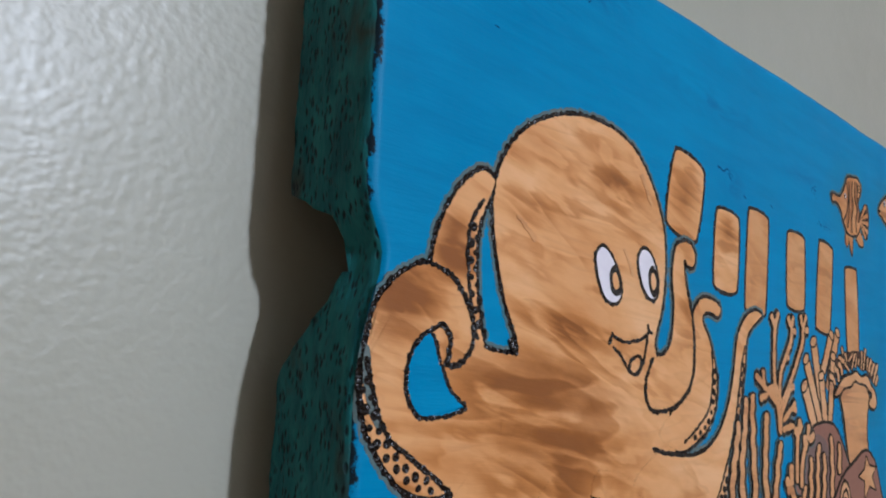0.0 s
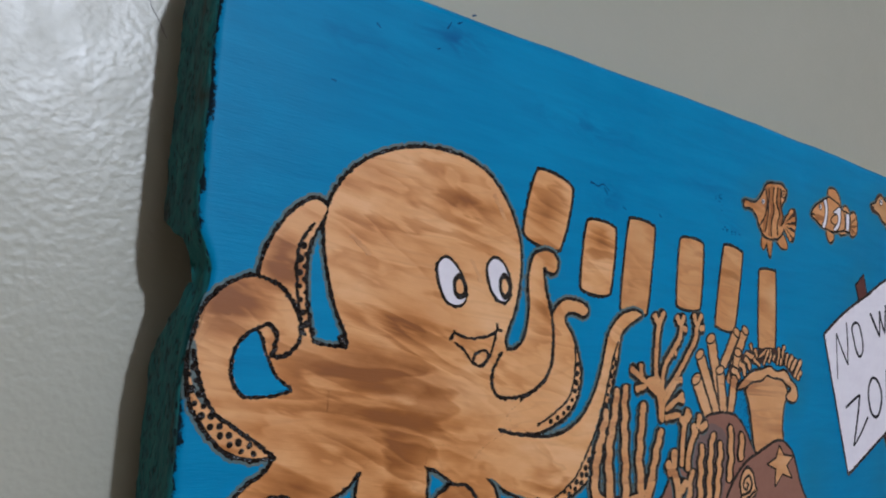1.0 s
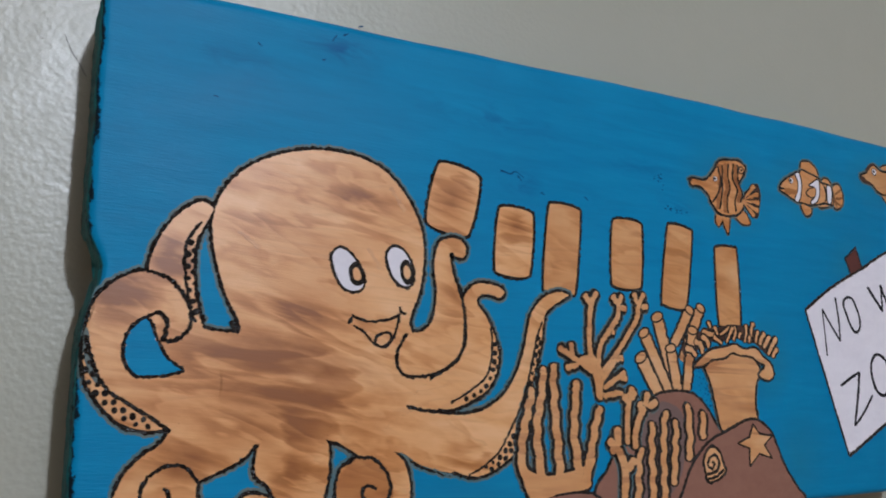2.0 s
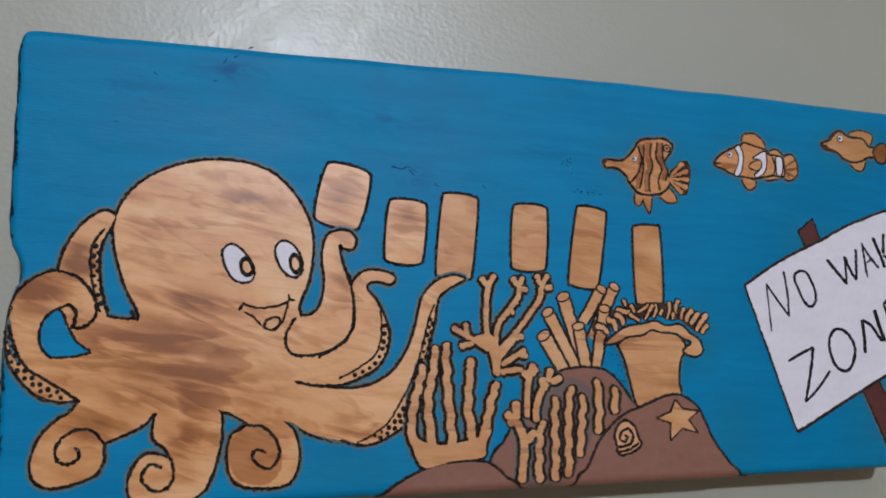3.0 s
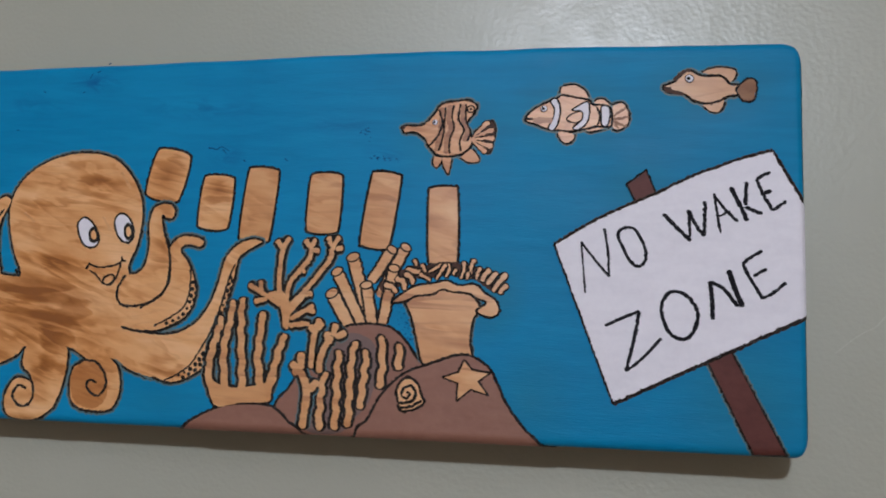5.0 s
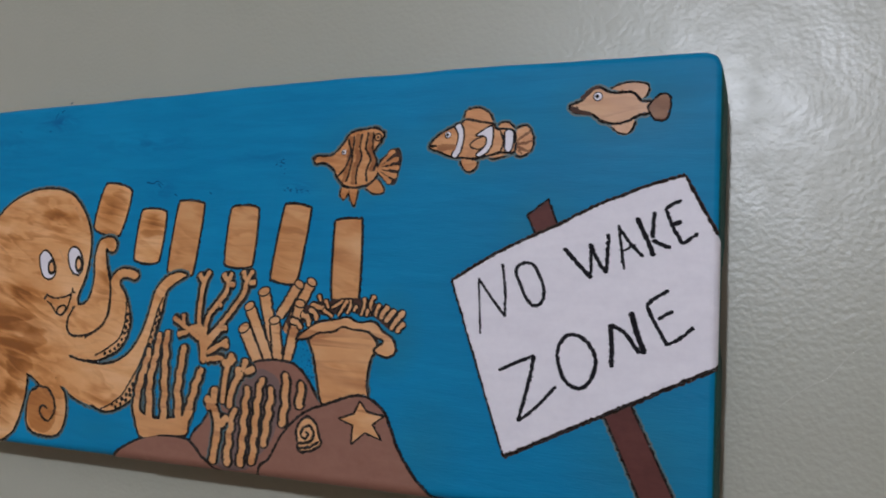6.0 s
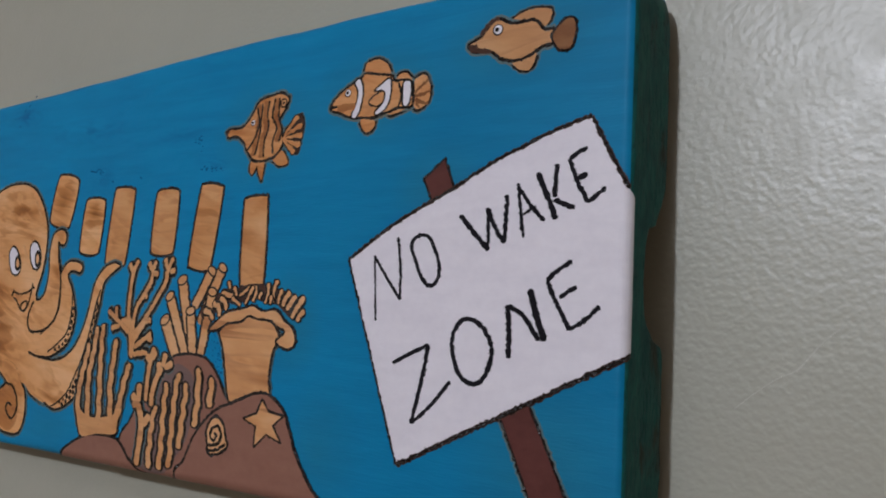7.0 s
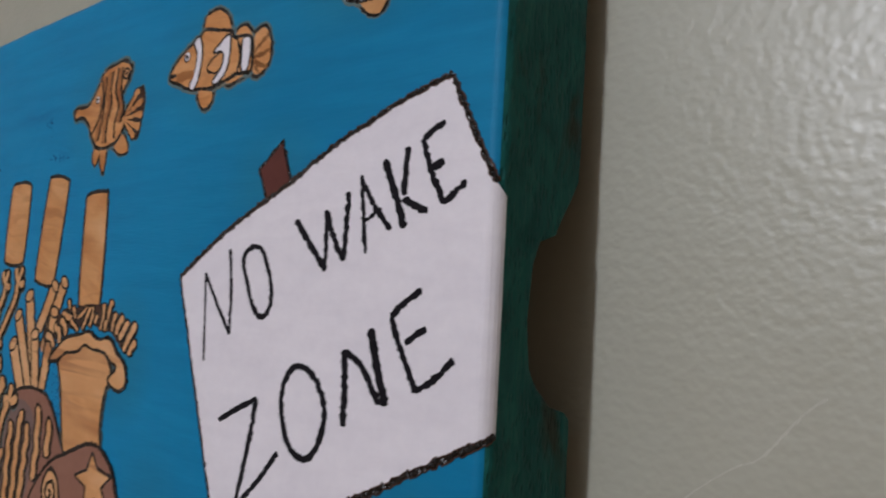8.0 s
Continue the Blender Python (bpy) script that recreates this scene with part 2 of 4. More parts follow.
BROWN = flat_paint("brown_paint", (0.235, 0.104, 0.070), (0.30, 0.142, 0.098), 0.5)
GREYBROWN = flat_paint("grey_brown_paint", (0.15, 0.095, 0.085), (0.20, 0.125, 0.11), 0.5)
POSTBROWN = flat_paint("post_paint", (0.085, 0.026, 0.021), (0.13, 0.043, 0.035), 0.5, spec=0.15)
PEN = flat_paint("black_pen", (0.007, 0.0065, 0.008), (0.018, 0.016, 0.020), 0.6, spec=0.05)
INK = flat_paint("dark_blue_scuff", (0.0005, 0.045, 0.13), (0.001, 0.09, 0.21), 0.6, spec=0.1)
STEEL = flat_paint("grey_steel", (0.35, 0.35, 0.35), (0.45, 0.45, 0.45), 0.4)


# ---- building ----
def mesh_object(name, bm, mats, parent=None, label="", smooth=False):
    bm.normal_update()
    me = bpy.data.meshes.new(name)
    bm.to_mesh(me)
    bm.free()
    for m in mats:
        me.materials.append(m)
    if smooth:
        me.polygons.foreach_set("use_smooth", [True] * len(me.polygons))
    ob = new(name, me)
    if parent is not None:
        ob.parent = parent
        ob.matrix_parent_inverse = BASE.inverted() if parent.parent is None else Matrix()
    return tagged(ob, label=label)


def slab(name, x0, x1, y0, y1, z0, z1, mat, label):
    bm = bmesh.new()
    size = Matrix.Diagonal((x1 - x0, y1 - y0, z1 - z0, 1))
    bmesh.ops.create_cube(bm, size=1, matrix=Matrix.Translation(((x0 + x1) / 2, (y0 + y1) / 2, (z0 + z1) / 2)) @ size)
    return tagged(mesh_object(name, bm, [mat]), label=label, kind="structure")


def curve(pts, closed=False, step=0.36):
    """A smooth line through a few control points, in millimetres."""
    p = [Vector(q) for q in pts]
    n = len(p)
    out = []
    for i in range(n if closed else n - 1):
        if closed:
            a, b, c, d = p[i - 1], p[i], p[(i + 1) % n], p[(i + 2) % n]
        else:
            a, b, c, d = p[max(i - 1, 0)], p[i], p[i + 1], p[min(i + 2, n - 1)]
        k = max(2, int((c - b).length / step))
        for j in range(k):
            t = j / k
            out.append(0.5 * (2 * b + (c - a) * t + (2 * a - 5 * b + 4 * c - d) * t * t + (3 * b - a - 3 * c + d) * t ** 3))
    if not closed:
        out.append(p[-1])
    return out


def straight(pts, step=0.7):
    """The same with sharp corners, closed."""
    out = []
    for a, b in zip(pts, pts[1:] + pts[:1]):
        a, b = Vector(a), Vector(b)
        k = max(2, int((b - a).length / step))
        out += [a.lerp(b, j / k) for j in range(k)]
    return out


def normals(line, closed):
    out = []
    n = len(line)
    for i in range(n):
        a = line[i - 1] if closed or i else line[0]
        b = line[(i + 1) % n] if closed or i < n - 1 else line[-1]
        d = (b - a).normalized()
        out.append(Vector((-d.y, d.x)))
    return out


def area(line):
    return 0.5 * sum(a.x * b.y - b.x * a.y for a, b in zip(line, line[1:] + line[:1]))


def wobble(q, amount, freq=0.45):
    return amount * noise.noise(Vector((q.x * freq, q.y * freq, 3.7)))


def add_fill(bm, line, height, mat=0, inset=0.0, rag=0.0):
    """A closed patch that stands height (mm) proud of the board."""
    if area(line) < 0:
        line = line[::-1]
    nn = normals(line, True)
    line = [q + m * (inset + wobble(q, 0.16) + wobble(q, rag, 1.7)) for q, m in zip(line, nn)]
    top = [bm.verts.new((q.x * MM, -height * RELIEF, q.y * MM)) for q in line]
    low = [bm.verts.new((q.x * MM, 0.00015, q.y * MM)) for q in line]
    f = bm.faces.new(top)
    f.material_index = mat
    n = len(top)
    for i in range(n):
        bm.faces.new((top[i], low[i], low[(i + 1) % n], top[(i + 1) % n]))  # charred flank


def add_ribbon(bm, line, width, height, mat=0, closed=False, ends=True, ragged=1.0):
    """A burnt or painted stroke along a line; width in mm, one value or a start and an end."""
    w0, w1 = width if isinstance(width, tuple) else (width, width)
    nn = normals(line, closed)
    n = len(line)
    rows = []
    for i, (q, m) in enumerate(zip(line, nn)):
        t = i / max(1, n - 1)
        w = (w0 + (w1 - w0) * t) * 0.5
        swing = min(0.75 * w, 0.5) * ragged
        wa, wb = (w + swing * (noise.noise(Vector((q.x * 0.8, q.y * 0.8, k))) + 0.9 * noise.noise(Vector((q.x * 1.9, q.y * 1.9, k + 3)))) for k in (8.1, 1.7))
        if ends and not closed:
            reach = min((q - line[0]).length, (q - line[-1]).length)
            k = min(1.0, math.sqrt(min(1.0, (reach + 0.06 * w) / max(0.6 * w, 0.01))))
            wa, wb = wa * k, wb * k
        q = q + m * wobble(q, 0.12, 0.8)
        a, b = q + m * wa, q - m * wb
        rows.append([bm.verts.new((p.x * MM, y, p.y * MM)) for p, y in ((a, 0.00015), (a, -height * RELIEF), (b, -height * RELIEF), (b, 0.00015))])
    for i in range(n if closed else n - 1):
        r, s = rows[i], rows[(i + 1) % n]
        for j in range(3):
            bm.faces.new((r[j], r[j + 1], s[j + 1], s[j])).material_index = mat if j == 1 else 0


def wrap(bm):
    """Lays what reaches past the flat of the board round its lower edge and its end."""
    zr, xr = EDGE, X1 - END - 0.002
    if any(v.co.z < zr for v in bm.verts):
        bmesh.ops.triangulate(bm, faces=[f for f in bm.faces if len(f.verts) > 4])
        for k in range(9):
            bmesh.ops.bisect_plane(bm, geom=bm.verts[:] + bm.edges[:] + bm.faces[:], plane_co=(0, 0, zr - k * 0.0008), plane_no=(0, 0, 1))
    if any(v.co.x > xr for v in bm.verts):
        bmesh.ops.triangulate(bm, faces=[f for f in bm.faces if len(f.verts) > 4])
        for k in range(14):
            bmesh.ops.bisect_plane(bm, geom=bm.verts[:] + bm.edges[:] + bm.faces[:], plane_co=(xr + k * 0.0006, 0, 0), plane_no=(1, 0, 0))
    if any(v.co.x < X0 + END + 0.001 for v in bm.verts):
        bmesh.ops.triangulate(bm, faces=[f for f in bm.faces if len(f.verts) > 4])
        for k in range(-4, 6):
            bmesh.ops.bisect_plane(bm, geom=bm.verts[:] + bm.edges[:] + bm.faces[:], plane_co=(X0 + END - k * 0.0006, 0, 0), plane_no=(1, 0, 0))
    for v in bm.verts:
        x, y, z = v.co
        h = -y
        x = v.co.x = max(x, X0 + 0.85 * nick(z) + 0.0003)
        if x < X0 + END and z > zr:
            th = (X0 + END - x) / END
            v.co = (X0 + END - (END + h) * math.sin(th), END - (END + h) * math.cos(th), z)
        elif z < zr:
            th = min((zr - z) / zr, math.pi / 2)
            more = max(0.0, (zr - z) - zr * math.pi / 2)
            v.co = (x, zr - (zr + h) * math.cos(th) + more, zr - (zr + h) * math.sin(th))
        elif x > X1 - slant(z) - END:
            x1 = X1 - slant(z) - END
            th = min((x - x1) / END, math.pi / 2)
            more = max(0.0, (x - x1) - END * math.pi / 2)
            v.co = (x1 + (END + h) * math.sin(th), END - (END + h) * math.cos(th) + more, z)


BASE = Matrix.Translation((0.5 * (X0 + X1), THICK, 0.0))


def part(name, bm, mats, parent, label=""):
    wrap(bm)
    return mesh_object(name, bm, mats, parent, label)


def shape(name, pts, parent, fill, low, high, label="", line=1.5, corners=False, inset=None, fringe=0.0):
    """A patch of wood or paint inside a burnt outline."""
    bm = bmesh.new()
    edge = straight(pts) if corners else curve(pts, True)
    if fringe:
        add_ribbon(bm, edge, line + fringe, low - 0.02, 2, closed=True)
    add_ribbon(bm, edge, line, low, 0, closed=True)
    if corners:
        mid = sum((Vector(p) for p in pts), Vector((0, 0))) / len(pts)
        mean = sum((Vector(p) - mid).length for p in pts) / len(pts)
        add_fill(bm, straight([mid + (Vector(p) - mid) * (1 - 0.62 * line / mean) for p in pts]), high, 1)
    else:
        add_fill(bm, edge, high, 1, 0.36 * line if inset is None else inset, 0.27 * line)
    return part(name, bm, [LINE, fill, FRINGE][:3 if fringe else 2], parent, label)


def limb(name, pts, parent, fill, width, low, high, label="", line=1.8, wave=0.0, fringe=1.3):
    """A finger or branch of even width with a burnt outline and round ends."""
    bm = bmesh.new()
    path = curve(pts)
    if wave:
        nn = normals(path, False)
        path = [q + m * wave * math.sin(q.y * 0.75 + q.x) for q, m in zip(path, nn)]
    w0, w1 = width if isinstance(width, tuple) else (width, width)
    if fringe:
        add_ribbon(bm, path, (w0 + line + fringe, w1 + line + fringe), low - 0.012, 2, ragged=1.0)
    add_ribbon(bm, path, (w0 + line, w1 + line), low, 0, ragged=1.2)
    cut = [q for q in path if (q - path[-1]).length > 0.3 * line and (q - path[0]).length > 0.3 * line] or path
    add_ribbon(bm, cut, (w0 - 0.8 * line, w1 - 0.8 * line), high, 1, ragged=0.9)
    return part(name, bm, [LINE, fill, FRINGE], parent, label)


def lines(name, paths, parent, height, width=1.1, label="", mat=None):
    bm = bmesh.new()
    for i, p in enumerate(paths):
        add_ribbon(bm, curve(p), width, height + 0.004 * i)
    return part(name, bm, [mat or LINE], parent, label)


def ellipse(c, rx, rz, turn=0.0, n=22):
    a0 = radians(turn)
    out = []
    for i in range(n):
        a = 2 * math.pi * i / n
        x, z = rx * math.cos(a), rz * math.sin(a)
        out.append(Vector((c[0] + x * math.cos(a0) - z * math.sin(a0), c[1] + x * math.sin(a0) + z * math.cos(a0))))
    return out


# ---- room ----
WX0, WX1, WY0, WZ0, WZ1 = -2.6, 2.4, -5.6, -1.05, 1.55
slab("wall_north", WX0, WX1, WALL_Y, WALL_Y + 0.12, WZ0, WZ1, WALL, "pale grey-green painted wall with orange-peel texture")
slab("wall_south", WX0, WX1, WY0 - 0.12, WY0, WZ0, WZ1, PLAIN, "plain painted wall behind the camera")
slab("wall_west", WX0 - 0.12, WX0, WY0, WALL_Y, WZ0, WZ1, PLAIN, "plain painted side wall of the room")
slab("wall_east", WX1, WX1 + 0.12, WY0, WALL_Y, WZ0, WZ1, PLAIN, "plain painted side wall of the room")
slab("floor", WX0, WX1, WY0, WALL_Y, WZ0 - 0.08, WZ0, FLOOR, "brown wooden floor of the room")
slab("ceiling", WX0, WX1, WY0, WALL_Y, WZ1, WZ1 + 0.08, CEILING, "pale painted ceiling of the room")


def wall_mark(name, pts, width, mat, label, proud=0.015):
    """A scratch or scuff on the wall, in millimetres of the wall's face."""
    bm = bmesh.new()
    add_ribbon(bm, curve(pts), width, proud)
    for v in bm.verts:
        v.co.y += WALL_Y
    return tagged(mesh_object(name, bm, [mat]), label=label, kind="structure")


wall_mark("wall_scratch", [(16.3, 44.7), (22.7, 50.1), (29.1, 54.7), (34.0, 57.1), (38.1, 61.6), (42.6, 66.9), (46.5, 70.0)], (0.25, 0.6), SCRATCH, "pale curved scratch in the wall paint")
wall_mark("wall_scuff", [(-442.5, 178), (-440, 172.5), (-437, 168), (-434.5, 163.5)], (0.35, 0.6), SCUFF, "thin grey scuff in the wall paint")
wall_mark("wall_scuff", [(-452, 180), (-450.5, 176), (-449, 175)], (0.9, 0.5), SCRATCH, "small pale dent in the wall paint")


# ---- plaque ----
plaque = new("wall_plaque")
plaque.matrix_world = BASE
tagged(plaque, "blue painted wooden plaque with wood-burnt sea scene on the wall", "wall plaque")


def slant(z):
    """The far end is not quite square: it draws back towards the lower edge."""
    return 0.003 * (1 - z / 0.186)


def corner(x, r):
    """How far a rounded corner of radius r takes the edge back at x."""
    dx = min(x - X0, X1 - x)
    return r - math.sqrt(max(0.0, r * r - (r - dx) ** 2)) if dx < r else 0.0


def top_edge(x):
    """Height of the upper edge, which sags a little towards the far end."""
    s = (x - X0) / (X1 - X0)
    return 0.1865 - 0.0048 * max(0.0, s - 0.55) ** 1.6 / 0.45 ** 1.6 + 0.0005 * noise.noise(Vector((x * 22, 1.3, 0)))


def ring(x, d):
    """Cross-section at x, drawn in by d all round; the back has a long hollow. Rows of y, z and 1 for the back."""
    s = (x - X0) / (X1 - X0)
    h = top_edge(x) - corner(x, 0.0055 if s < 0.5 else 0.0078)
    b = d + corner(x, 0.003 if s < 0.5 else 0.006)
    t = 0.0278 + 0.0027 * s
    out = []
    r = max(EDGE - 0.4 * d, 0.001)
    for k in range(7):
        a = math.pi / 2 * k / 6
        out.append((d + r - r * math.sin(a), b + r - r * math.cos(a), 0))
    for k in range(1, 80):
        out.append((d, b + r + (h - d - b - 2 * r) * k / 80, 0))
    for k in range(7):
        a = math.pi / 2 * k / 6
        out.append((d + r - r * math.cos(a), h - d - r + r * math.sin(a), 0))
    n0, n1 = 0.0665 - 0.0045 * s, 0.1035 - 0.002 * s
    deep = 0.0100 + 0.0030 * s
    soft = 0.003 + 0.009 * s
    out += [(t - 0.002, h - d, 0), (t, h - d - 0.002, 1)]
    out += [(t, h - (h - n1 - soft) * k / 8, 1) for k in range(1, 8)]
    out += [(t, n1 + soft, 1), (t - 0.006, n1 + 0.3 * soft, 1), (0.5 * (t + deep), n1 - 0.001, 1), (deep + 0.003, n1 - 0.003, 1), (deep + 0.0004, n1 - 0.008, 1)]
    ease = 0.012 * (1 - s)  # the lower side of the hollow slopes at the first end and is square at the far one
    out += [(deep - 0.0008, 0.5 * (n0 + n1) + 0.3 * ease, 1), (deep + 0.001, n0 + 0.010 + ease, 1), (deep + 0.004, n0 + 0.006 + 0.8 * ease, 1)]
    out += [(t - 0.008, n0 + 0.002 + 0.55 * ease, 1), (t - 0.002, n0 + 0.0005 + 0.1 * ease, 1), (t, n0 - 0.001, 1)]
    out += [(t, n0 * k / 8, 1) for k in range(7, 0, -1)]
    out += [(t, b + 0.002, 1), (t - 0.002, b, 0)]
    return out


def nick(z):
    """How far the broken knot eats into the first end at height z."""
    return 0.0055 * math.exp(-((z - 0.092) / (0.0085 if z > 0.092 else 0.014)) ** 2)


def board():
    turns = (0, 0.35, 0.7, 1.05, 1.35, math.pi / 2)
    stations = [(X0 + END * (1 - math.cos(a)), END * (1 - math.sin(a))) for a in turns]
    stations += [(X0 + q, 0.0) for q in (0.004, 0.0055, 0.008, 0.012, 0.017)]
    stations += [(X0 + 0.017 + (X1 - X0 - 0.026) * k / 30, 0.0) for k in range(1, 31)]
    stations += [(X1 - q, 0.0) for q in (0.0072, 0.0055, 0.004)]
    stations += [(X1 - END * (1 - math.cos(a)), END * (1 - math.sin(a))) for a in turns[::-1]]
    bm = bmesh.new()
    rings = []
    for x, d in stations:
        rings.append([(bm.verts.new((x, y, z)), back) for y, z, back in ring(x, d)])
    n = len(rings[0])
    for i in range(len(rings) - 1):
        for k in range(n):
            quad = (rings[i][k], rings[i][(k + 1) % n], rings[i + 1][(k + 1) % n], rings[i + 1][k])
            f = bm.faces.new([v for v, back in quad])
            f.smooth = True
            if quad[0][1] and quad[1][1]:
                f.material_index = 3 if i > 9 else 1
            elif i < 2:
                f.material_index = 1
            elif i >= len(rings) - 3:
                f.material_index = 2
    for row, mat in ((rings[0], 1), (rings[-1][::-1], 2)):
        cap = bm.faces.new([v for v, back in row])
        cap.material_index = mat
        cuts = [((0, 0.002 * k, 0), (0, 1, 0)) for k in range(2, 15)] + [((0, 0, 0.002 * k), (0, 0, 1)) for k in range(2, 93)]
        faces = [cap]
        for co, no in cuts:
            geom = faces + list({e for f in faces for e in f.edges}) + list({v for f in faces for v in f.verts})
            got = bmesh.ops.bisect_plane(bm, geom=geom, plane_co=co, plane_no=no)["geom"]
            flat = {f for f in got if isinstance(f, bmesh.types.BMFace)}
            faces = [f for f in flat if all(abs(v.co.x - row[0][0].co.x) < 1e-7 for v in f.verts)]
        for f in faces:
            f.material_index = mat
            f.smooth = True
    for v in bm.verts:
        x, y, z = v.co
        s = (x - X0) / (X1 - X0)
        near = max(0.0, 1 - (x - X0) / 0.016)
        front = max(0.12, 1 - max(0.0, y) / 0.03)
        v.co.x += nick(z) * near * front - slant(z) * s ** 3
        edge = max(0.0, 1 - (x - X0) / 0.0045)
        rag = noise.noise(Vector((z * 240, y * 260, 2.0))) + 0.9 * noise.noise(Vector((z * 650, y * 600, 6.0)))
        v.co.x += 0.0005 * edge * rag
        v.co.y += 0.0004 * edge * (y < 0.006) * noise.noise(Vector((z * 520, x * 400, 4.0)))
        if x > X1 - 0.003 and y > 0.003:
            v.co.x += 0.0003 * noise.noise(Vector((z * 180, y * 180, 5.0)))
        if y < 0.004 and z > 0.18 and X0 + 0.004 < x < X1 - 0.004:
            v.co.z += 0.0004 * noise.noise(Vector((x * 140, 0.5, 9.0)))
    bmesh.ops.recalc_face_normals(bm, faces=bm.faces[:])
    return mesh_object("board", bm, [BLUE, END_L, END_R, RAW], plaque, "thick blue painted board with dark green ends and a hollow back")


board()
hook = bmesh.new()
bmesh.ops.create_cube(hook, size=1, matrix=Matrix.Translation((-0.2, 0.5 * (THICK + WALL_Y), 0.15)) @ Matrix.Diagonal((0.05, WALL_Y - THICK, 0.018, 1)))
bmesh.ops.bevel(hook, geom=hook.edges[:], offset=0.001, segments=2, affect="EDGES")
mesh_object("hanging_bracket", hook, [STEEL], plaque, "small grey bracket between board and wall")

# ---- octopus ----
octopus = shape("octopus", [(-385.4,74.3),(-390.4,85.3),(-393.6,95.2),(-395.8,107.4),(-393.3,118.2),(-386.1,127.6),(-375.6,133.8),(-364.9,137.2),(-355.6,138.2),(-344.8,137.2),(-335.2,133.9),(-327.2,126.9),(-321.2,118.0),(-318.3,109.3),(-317.9,99.2),(-319.6,88.5),(-323.1,78.0),(-319.4,70.0),(-315.8,61.0),(-312.7,51.9),(-309.8,44.7),(-301.9,39.9),(-303.9,24.1),(-318.0,26.7),(-327.4,31.6),(-342.3,31.8),(-354.3,37.1),(-364.6,28.0),(-377.6,36.3),(-391.9,28.1),(-405.6,42.3),(-414.7,57.8),(-418.1,68.0),(-407.9,74.2),(-398.1,74.7),(-393.1,73.6)], plaque, WOOD, 0.040, 0.100, "wood-burnt octopus with a round head, brown shaded pine", 1.5, fringe=1.7)


def arm(step, pts):
    shape("arm", pts, octopus, WOOD, 0.043 + 0.003 * step, 0.103 + 0.003 * step, line=1.5, fringe=1.7)


arm(0, [(-395.7,110.0),(-394.7,113.2),(-396.9,115.1),(-400.6,115.2),(-405.7,111.3),(-409.9,105.8),(-413.2,99.1),(-414.5,91.9),(-411.9,82.9),(-401.6,74.3),(-396.5,73.8),(-398.4,80.8),(-400.1,91.7),(-399.6,101.7)])
arm(1, [(-414.9,91.7),(-420.2,90.3),(-425.7,86.5),(-429.5,81.3),(-431.0,74.2),(-431.6,66.1),(-430.6,58.0),(-426.5,50.9),(-420.6,44.8),(-413.9,42.2),(-405.9,42.5),(-391.1,49.2),(-389.6,61.6),(-392.0,71.1),(-399.1,75.3),(-401.0,81.0),(-404.6,86.4),(-409.6,90.3)])
arm(2, [(-404.4,42.9),(-408.0,38.4),(-413.5,34.5),(-417.9,29.7),(-420.7,22.9),(-420.9,16.0),(-417.9,11.6),(-412.3,10.1),(-404.8,11.6),(-398.3,14.4),(-395.6,19.7),(-395.5,25.5),(-389.8,28.3),(-382.0,32.3),(-378.2,36.8),(-376.8,44.7),(-393.1,51.3)])
arm(3, [(-377.6,36.5),(-378.2,27.4),(-373.4,22.8),(-370.2,15.7),(-365.3,7.6),(-357.8,8.3),(-354.0,18.7),(-352.6,27.8),(-353.8,37.6),(-364.2,44.2),(-373.0,41.9)])
arm(4, [(-370.6,19.1),(-379.7,21.5),(-384.5,17.6),(-386.9,10.5),(-385.5,4.2),(-380.8,0.5),(-371.1,-0.3),(-362.5,3.5),(-357.8,8.5),(-362.9,13.2)])
arm(5, [(-313.0,106.7),(-309.6,110.1),(-303.6,110.6),(-300.0,107.1),(-301.2,102.9),(-305.0,102.8),(-306.9,104.1),(-305.4,96.5),(-301.5,87.2),(-300.4,76.8),(-301.3,68.8),(-308.9,61.3),(-320.3,58.3),(-327.2,61.5),(-328.4,67.7),(-324.5,74.0),(-318.3,75.4),(-314.5,80.2),(-313.2,89.4),(-314.3,98.6)])
arm(6, [(-301.9,87.0),(-298.2,92.6),(-292.7,94.2),(-286.1,93.3),(-282.9,91.0),(-284.6,88.2),(-289.0,88.8),(-293.3,89.0),(-295.0,86.2),(-290.9,81.1),(-287.5,74.6),(-285.5,66.4),(-286.9,58.4),(-291.2,52.7),(-299.4,48.3),(-309.8,46.1),(-321.3,52.1),(-310.0,60.9),(-301.3,68.8),(-300.4,76.8)])
arm(7, [(-321.3,47.1),(-305.5,45.0),(-293.7,46.2),(-284.3,51.6),(-277.8,60.9),(-274.0,71.8),(-271.3,82.8),(-265.4,89.7),(-257.6,92.6),(-252.0,90.9),(-255.6,88.6),(-260.5,85.7),(-264.0,82.0),(-265.8,71.4),(-268.8,60.0),(-271.5,48.6),(-274.0,35.6),(-281.5,27.0),(-293.5,21.6),(-304.5,23.6),(-320.8,30.3),(-334.3,38.5)])
shape("arm", [(-354.3,37.6),(-348.1,35.2),(-343.0,31.1),(-348.7,27.8),(-350.5,20.9),(-349.5,12.8),(-346.0,8.2),(-339.2,6.4),(-328.9,6.5),(-323.8,10.5),(-322.0,19.1),(-324.1,27.8),(-327.9,32.0),(-337.0,41.5),(-350.7,44.0)], octopus, WOOD, 0.067, 0.127, "rolled arm tip", fringe=1.8)
shape("arm_roll", [(-341,31.5),(-348,27.5),(-350.5,21),(-349,13.5),(-344,8.5),(-335,7.2),(-329.5,12),(-328.5,20),(-332,28)], octopus, ORANGE, 0.05, 0.1305, "amber inside of the rolled arm tip")
